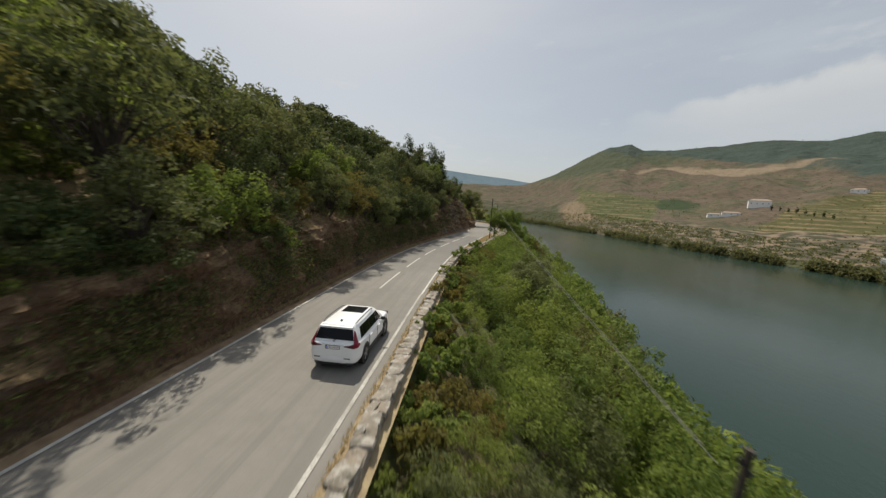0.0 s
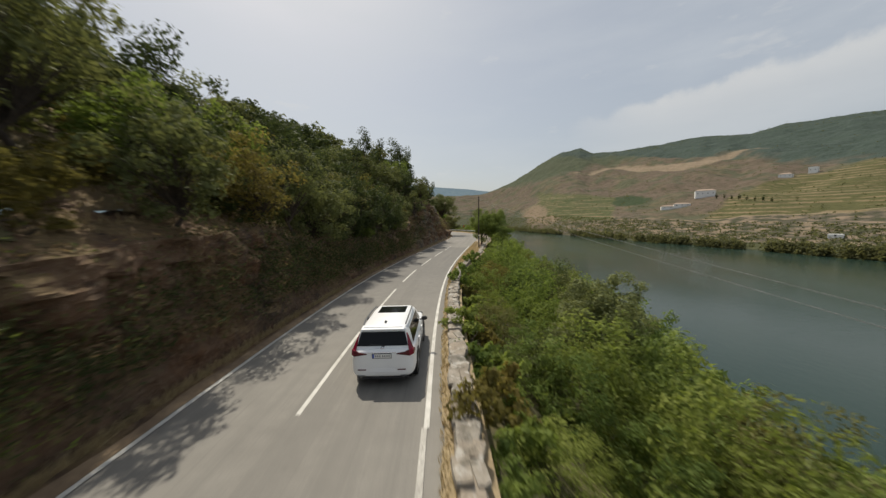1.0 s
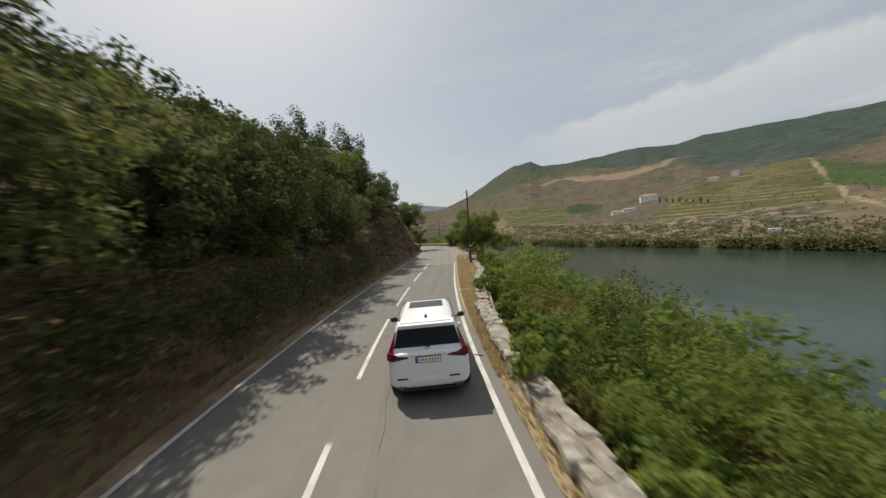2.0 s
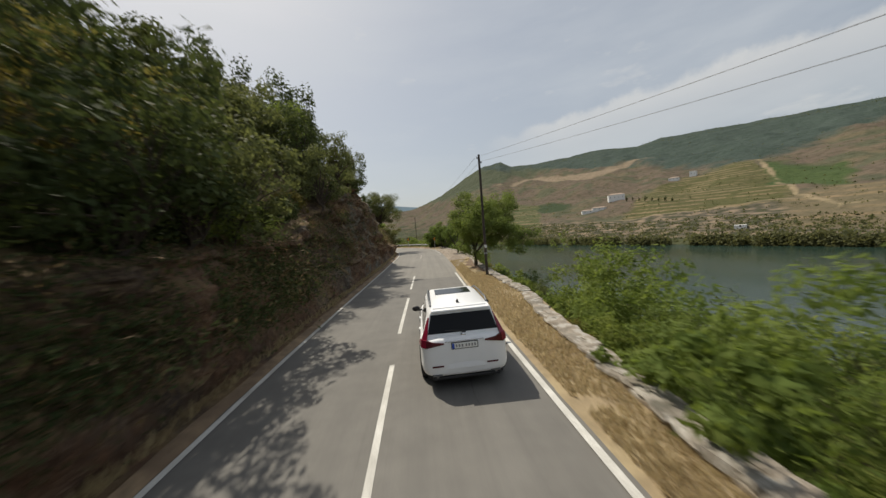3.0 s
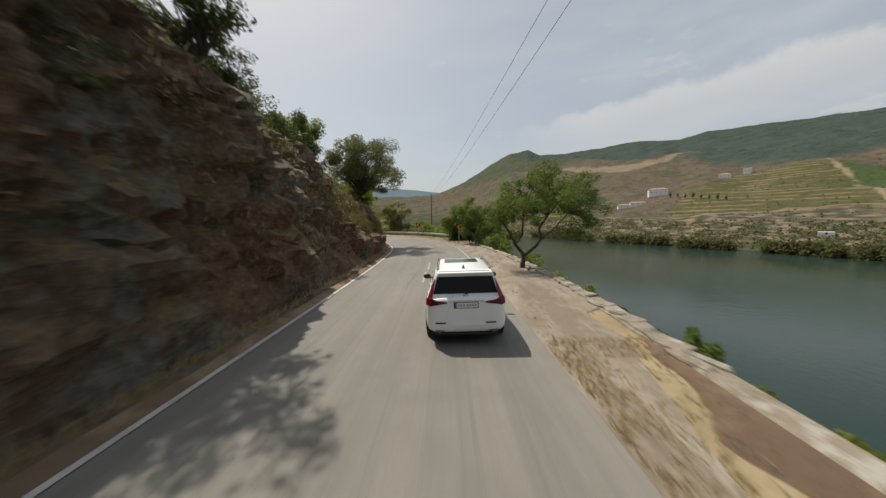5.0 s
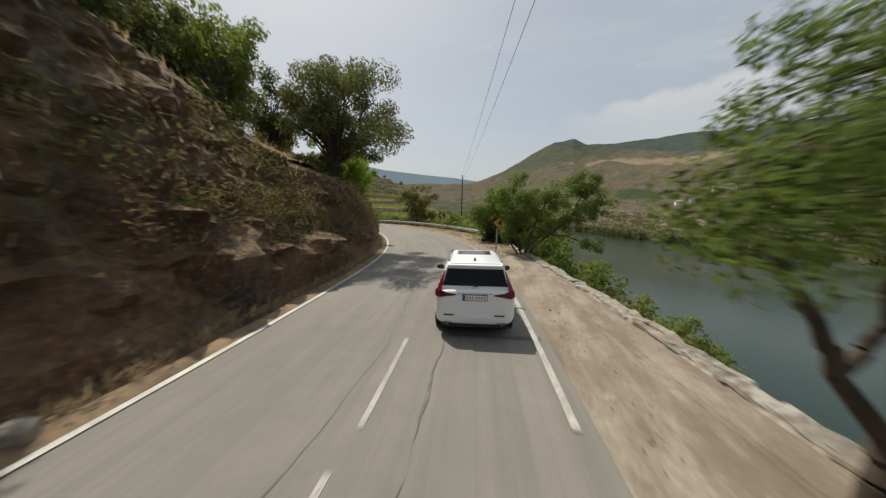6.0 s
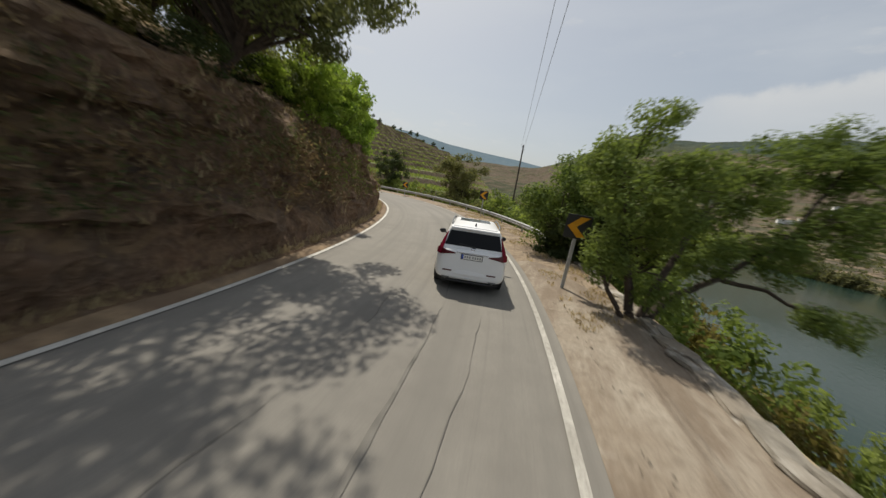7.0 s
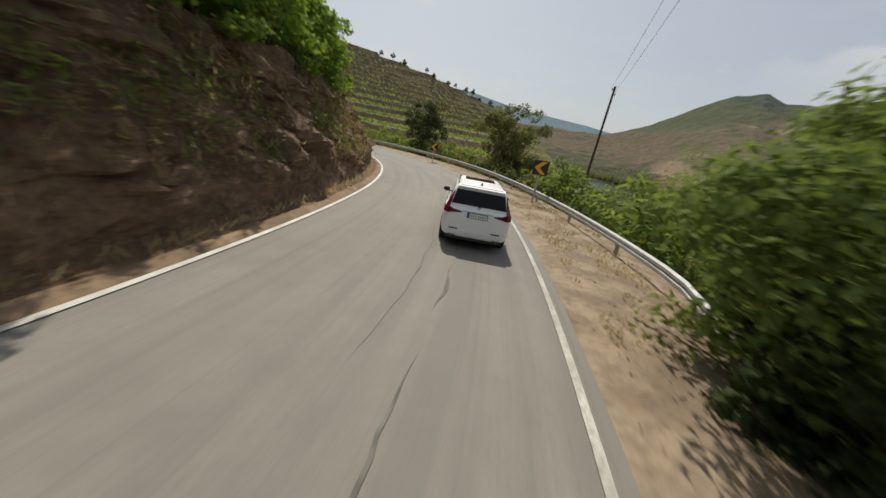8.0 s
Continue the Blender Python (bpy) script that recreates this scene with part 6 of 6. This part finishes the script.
def build_brambles():
    """Dry brush and creepers that hang on the cut, as stuff."""
    rng, rnd = np.random.default_rng(12), random.Random(12)
    sets = {"leaf_dry": [], "leaf_olive": [], "leaf_oak": [], "leaf_green": []}
    for _ in range(3200):
        s = rnd.uniform(-22, 120) if rnd.random() < 0.72 else rnd.uniform(8, 46)
        if 56 < s < 70 and rnd.random() < 0.75 or 70 < s < 84 and rnd.random() < 0.25:
            continue
        H, u = cut_height(s), rnd.uniform(0.25, 1.05) ** 0.8
        lat = -3.85 - (0.13 + 0.9 * (rim(s) - 5) / H) * H * u - 0.9 * u ** 3
        kind = rnd.choices(list(sets), (3, 2, 2, 0))[0]
        r = rnd.uniform(0.25, 0.75) * (1.5 if 12 < s < 50 else 1.0)
        if 99 < s < 116 and rnd.random() < 0.4:
            kind = "leaf_green"
        elif s > 90 and kind == "leaf_oak":
            kind = "leaf_dry"
        # extra dark leaves among the creepers, standing in for shade of overhanging trees
        elif 12 < s < 50 and kind != "leaf_oak" and rnd.random() < 0.5:
            kind = "leaf_oak"
        v = rng.normal(size=(36, 3)) * np.array([r * 0.45, r * 0.6, r * 0.4])
        sets[kind].append(np.array(along(s, lat, H * u)) + v)
    for _ in range(900):
        s, u = rnd.uniform(-14, 7), rnd.uniform(0.2, 1.1)
        H = cut_height(s)
        lat = -3.9 - 0.2 * H * u - 0.7 * u ** 3
        sets[rnd.choices(("leaf_oak", "leaf_green", "leaf_dry"), (3, 1.2, 0.8))[0]].append(np.array(along(s, lat, H * u)) + rng.normal(size=(36, 3)) * np.array([0.28, 0.4, 0.3]))
    for _ in range(260):
        s, z = rnd.uniform(80.5, 88.5), rnd.uniform(1.5, 3.4)
        lat = -4.5 - 0.42 * (z - 1.5) - rnd.uniform(0, 0.3)
        sets[rnd.choices(("leaf_olive", "leaf_dry"), (1, 2))[0]].append(np.array(along(s, lat, z)) + rng.normal(size=(36, 3)) * np.array([0.2, 0.3, 0.18]))
    for kind, label in (("leaf_dry", "dry brown brush hanging on the cutting"), ("leaf_olive", "grey-green creepers hanging on the cutting"), ("leaf_oak", "dark green creepers hanging on the cutting"), ("leaf_green", "bright green sprigs growing from the cutting")):
        tagged(new("brambles", quads_np("brambles", leaves(np.concatenate(sets[kind]), 0.16, rng, 0.4, 0.3), M[kind])), label, "brambles", kind="stuff")
    x, y, _ = along(76.4, -3.62)
    ob = tagged(new("boulder", stone_mesh(11)), "pale grey boulder at the foot of the cutting", "boulder")
    ob.matrix_basis = pose(x, y, 0.15, 10, 5, 30) @ Matrix.Diagonal((0.34, 0.28, 0.24, 1))


build_special()
build_left_plants()
build_brambles()
build_pebbles()
build_bank_plants()
build_grass()


# ---- across the side valley and across the river ----
def build_vineyard():
    eye = (-3.0, 97.0, 2.7)
    az = np.arange(-88, -7.9, 0.6)
    crest = np.interp(az, [-88, -60, -48, -39.8, -33.5, -26.8, -20.1, -16, -12, -8], [13, 12, 11, 9.9, 8.9, 7.2, 5.4, 3.4, 0.2, -4])
    r0 = np.interp(az, [-88, -45, -20, -8], [70, 62, 52, 48])
    r1 = np.interp(az, [-88, -45, -20, -8], [230, 235, 230, 170])
    el0 = np.degrees(np.arctan2(-5.0, r0))
    h = 3.0

    def steps(x, y, z, u, a):
        w = z + 0.9 * fbm(x * 0.02, y * 0.02, 5, 2)
        f = (w / h) % 1.0
        return z + h * ((0.2 * f if f < 0.90 else 0.18 + (f - 0.90) / 0.10 * 0.82) - f)

    me = far_sheet("vineyard_slope", eye, az, r0, r1, el0, crest, M["terrace"], 260, 0.0, 0.9, steps)
    hill = tagged(new("vineyard_slope", me), "terraced vineyard slope with stone-faced steps", "vineyard", kind="structure")
    # vine rows on the treads
    rng = np.random.default_rng(3)
    co = np.zeros(len(me.vertices) * 3)
    me.vertices.foreach_get("co", co)
    G = co.reshape(len(az), 260, 3)
    pts = []
    for i in range(len(az) - 1):
        for j in range(258):
            p, q = G[i, j], G[i, j + 1]
            run = math.hypot(q[0] - p[0], q[1] - p[1])
            if run > 0.3 and (q[2] - p[2]) / run < 0.2:
                d = math.hypot(p[0] - eye[0], p[1] - eye[1])
                row = (d * 0.55) % 1.0
                if row < 0.5:
                    for _ in range(3 if d < 130 else 2):
                        a, b = rng.random(), rng.random()
                        pts.append(G[i, j] * (1 - a) + G[i + 1, j] * a + (q - p) * b + np.array([0, 0, rng.uniform(0.15, 1.1)]))
    tagged(new("vines", quads_np("vines", leaves(np.array(pts), 0.75, rng, 0, 0.7), M["leaf_green"])), "rows of green vines on the terraces", "vines", kind="stuff")
    st = Stock(make_plant("ridge_tree", "small dark tree on the vineyard's ridge", "tree", 81, 4.6, 1.9, "leaf_oak", 500, 0.5, 0.25, 18, trunk=0.16, group="trees on the vineyard's ridge"))
    rnd = random.Random(3)
    for a in (-41, -39.6, -38.4, -37.6, -34, -33, -30.4, -29, -27.6, -26.2, -24.8, -23, -21.2, -18.7):
        i = int(round((a + 88) / 0.6))
        p = G[i, 256]
        st.put(0, p[0], p[1], p[2] - 0.4, rnd.uniform(0, 360), rnd.uniform(0.7, 1.25))


def far_place(a, e):
    """The place on the far slope at bearing a and height angle e from its eye."""
    eye, az, r0, r1, el0, el1 = FAR["eye"], FAR["az"], FAR["r0"], FAR["r1"], FAR["el0"], FAR["el1"]
    q = [float(np.interp(a, az, v)) for v in (r0, r1, el0, el1)]
    u = max(0.0, (e - q[2]) / (q[3] - q[2]))
    r = q[0] * (q[1] / q[0]) ** (u ** 1.15)
    return Vector((eye[0] + r * math.sin(radians(a)), eye[1] + r * math.cos(radians(a)), eye[2] + r * math.tan(radians(e))))


def drop_to(x, y, z):
    """The height of the far slope under a place."""
    hit, p, *_ = FAR["ob"].ray_cast(Vector((x, y, z + 300)), Vector((0, 0, -1)))
    return p.z if hit else z


def build_house(a, e, wide, deep, high, turn, label, roof=True, windows=4):
    p = far_place(a, e)
    z = drop_to(p.x, p.y, p.z)
    g = thing("farmhouse", label, "house", pose(p.x, p.y, z - 1.5, 0, 0, turn - a), "houses across the river")
    part("wall", box(bmesh.new(), -wide / 2, wide / 2, 0, deep, 0, high + 1.5, 0.05), M["render"], g)
    if roof:
        b = bmesh.new()
        o, t = 0.6, high + 1.5
        loft(b, [[(-wide / 2 - o, -o, t), (wide / 2 + o, -o, t), (wide / 2 + o, deep + o, t), (-wide / 2 - o, deep + o, t)],
                 [(-wide / 2 + deep * 0.4, deep * 0.45, t + deep * 0.2), (wide / 2 - deep * 0.4, deep * 0.45, t + deep * 0.2), (wide / 2 - deep * 0.4, deep * 0.55, t + deep * 0.2), (-wide / 2 + deep * 0.4, deep * 0.55, t + deep * 0.2)]])
        part("roof", b, M["tile"], g)
    for i in range(windows):
        x = -wide / 2 + wide * (i + 0.5) / windows
        part("window", box(bmesh.new(), x - 0.45, x + 0.45, -0.06, 0.1, 1.5 + high * 0.5, 1.5 + high * 0.5 + 1.3), M["dark"], g)


def build_far_things():
    build_house(29.3, 2.2, 24, 11, 10, 10, "white two-storey farmhouse on the far slope", True, 4)
    build_house(26.8, 1.5, 20, 8, 5, 12, "long low white farm building on the far slope", True, 3)
    build_house(25.0, 1.3, 16, 8, 5, 12, "low white farm building on the far slope", True, 2)
    build_house(36.6, 4.5, 16, 9, 6, -10, "small pale house among the terraces", True, 3)
    build_house(38.8, 4.9, 10, 9, 10, -10, "pale square tower house among the terraces", False, 2)
    build_house(44.8, -3.4, 7, 5, 3, 0, "low pale shed near the far shore", False, 1)
    row = Stock(make_plant("cypress", "small dark cypress beside the farm track", "tree", 91, 7.0, 1.3, "leaf_oak", 420, 0.9, 0.08, 20, trunk=0.15, group="cypresses along the farm track"))
    for k in range(8):
        p = far_place(30.7 + 0.85 * k, 1.75 - 0.07 * k)
        row.put(0, p.x, p.y, drop_to(p.x, p.y, p.z) - 0.4, 40 * k, 1.0 if k % 3 else 1.25)
    # the shore's strip of trees, and scrub over the slopes
    rng = np.random.default_rng(9)
    T, B = [], []
    for _ in range(1150):
        a = rng.uniform(-8, 75)
        if fbm(a * 0.25, 1, 1, 3) < -0.25:
            continue
        p = far_place(a, float(np.interp(a, FAR["az"], FAR["el0"])) + rng.uniform(0.0, 0.3))
        n, r, hgt = 60, rng.uniform(1.5, 4.5), rng.uniform(2.5, 9)
        v = rng.normal(size=(n, 3)) * np.array([r * 0.5, r * 0.5, hgt * 0.25])
        T.append(np.array(p) + v + np.array([0, 0, hgt * 0.5]))
    tagged(new("shore_trees", quads_np("shore_trees", leaves(np.concatenate(T), 1.5, rng, 0, 0.9), M["leaf_far"])), "strip of dark green trees along the far shore", "trees", kind="stuff")
    for _ in range(6800):
        a = rng.uniform(-8, 75) if rng.random() < 0.75 else rng.uniform(-8, 22)
        lo, hi = float(np.interp(a, FAR["az"], FAR["el0"])), float(np.interp(a, FAR["az"], FAR["el1"]))
        p = far_place(a, lo + (hi - lo) * (rng.uniform(0.03, 0.26) if rng.random() < 0.6 else rng.uniform(0.97, 1.0) if rng.random() < 0.45 else rng.uniform(0.3, 0.99)))
        z = drop_to(p.x, p.y, p.z)
        n, r = 6, rng.uniform(0.6, 2.6) * (1 + 0.0007 * (p.y - 300))
        v = rng.normal(size=(n, 3)) * np.array([r * 0.6, r * 0.6, r * 0.35])
        B.append(np.array((p.x, p.y, z)) + v + np.array([0, 0, r * 0.4]))
    tagged(new("far_scrub", quads_np("far_scrub", leaves(np.concatenate(B), 1.5, rng, 0, 0.9), M["leaf_far"])), "scattered scrub and small trees on the far slopes", "scrub", kind="stuff")


build_vineyard()
build_far_things()


# ---- what moves ----
CAR_S = [(0, -4.1), (0.5, 2.1), (1, 8.9), (1.5, 16.0), (2, 23.2), (2.5, 30.3), (3, 37.4), (3.5, 44.4), (4, 51.4), (4.5, 58.4), (5, 66.0), (5.5, 73.4), (6, 80.4), (6.5, 86.9), (7, 93.2), (7.5, 99.2), (8, 104.9)]
CAR_LAT = [(0, 1.74), (1, 1.88), (2, 1.88), (3.5, 1.64), (4.5, 1.72), (6, 1.82), (6.5, 1.64), (7, 1.46), (8, 1.46)]


def spline(t, rows):
    """A smooth curve through rows of (t, value)."""
    x, y = [a for a, _ in rows], [b for _, b in rows]
    m = [(y[min(i + 1, len(y) - 1)] - y[max(i - 1, 0)]) / (x[min(i + 1, len(x) - 1)] - x[max(i - 1, 0)]) for i in range(len(x))]
    i = max(0, min(len(x) - 2, next((k for k in range(len(x) - 1) if t <= x[k + 1]), len(x) - 2)))
    h = x[i + 1] - x[i]
    u = (t - x[i]) / h
    return y[i] * (1 + 2 * u) * (1 - u) ** 2 + m[i] * h * u * (1 - u) ** 2 + y[i + 1] * u * u * (3 - 2 * u) + m[i + 1] * h * u * u * (u - 1)


def motions():
    rows = []
    for i in range(33):
        t = i * 0.25
        s, lat = spline(t, CAR_S) + 2.3, spline(t, CAR_LAT)
        x, y, _ = along(s, lat)
        rows.append((t, pose(x, y, 0.02, 0, 0, math.degrees(bearing(s)))))
    walk(car, rows)
    for w in wheels:
        at = w.location.copy()
        walk(w, [(i / FPS, pose(*at, -math.degrees(spline(i / FPS, CAR_S) / 0.36), 0, 0)) for i in range(8 * FPS + 1)])


motions()
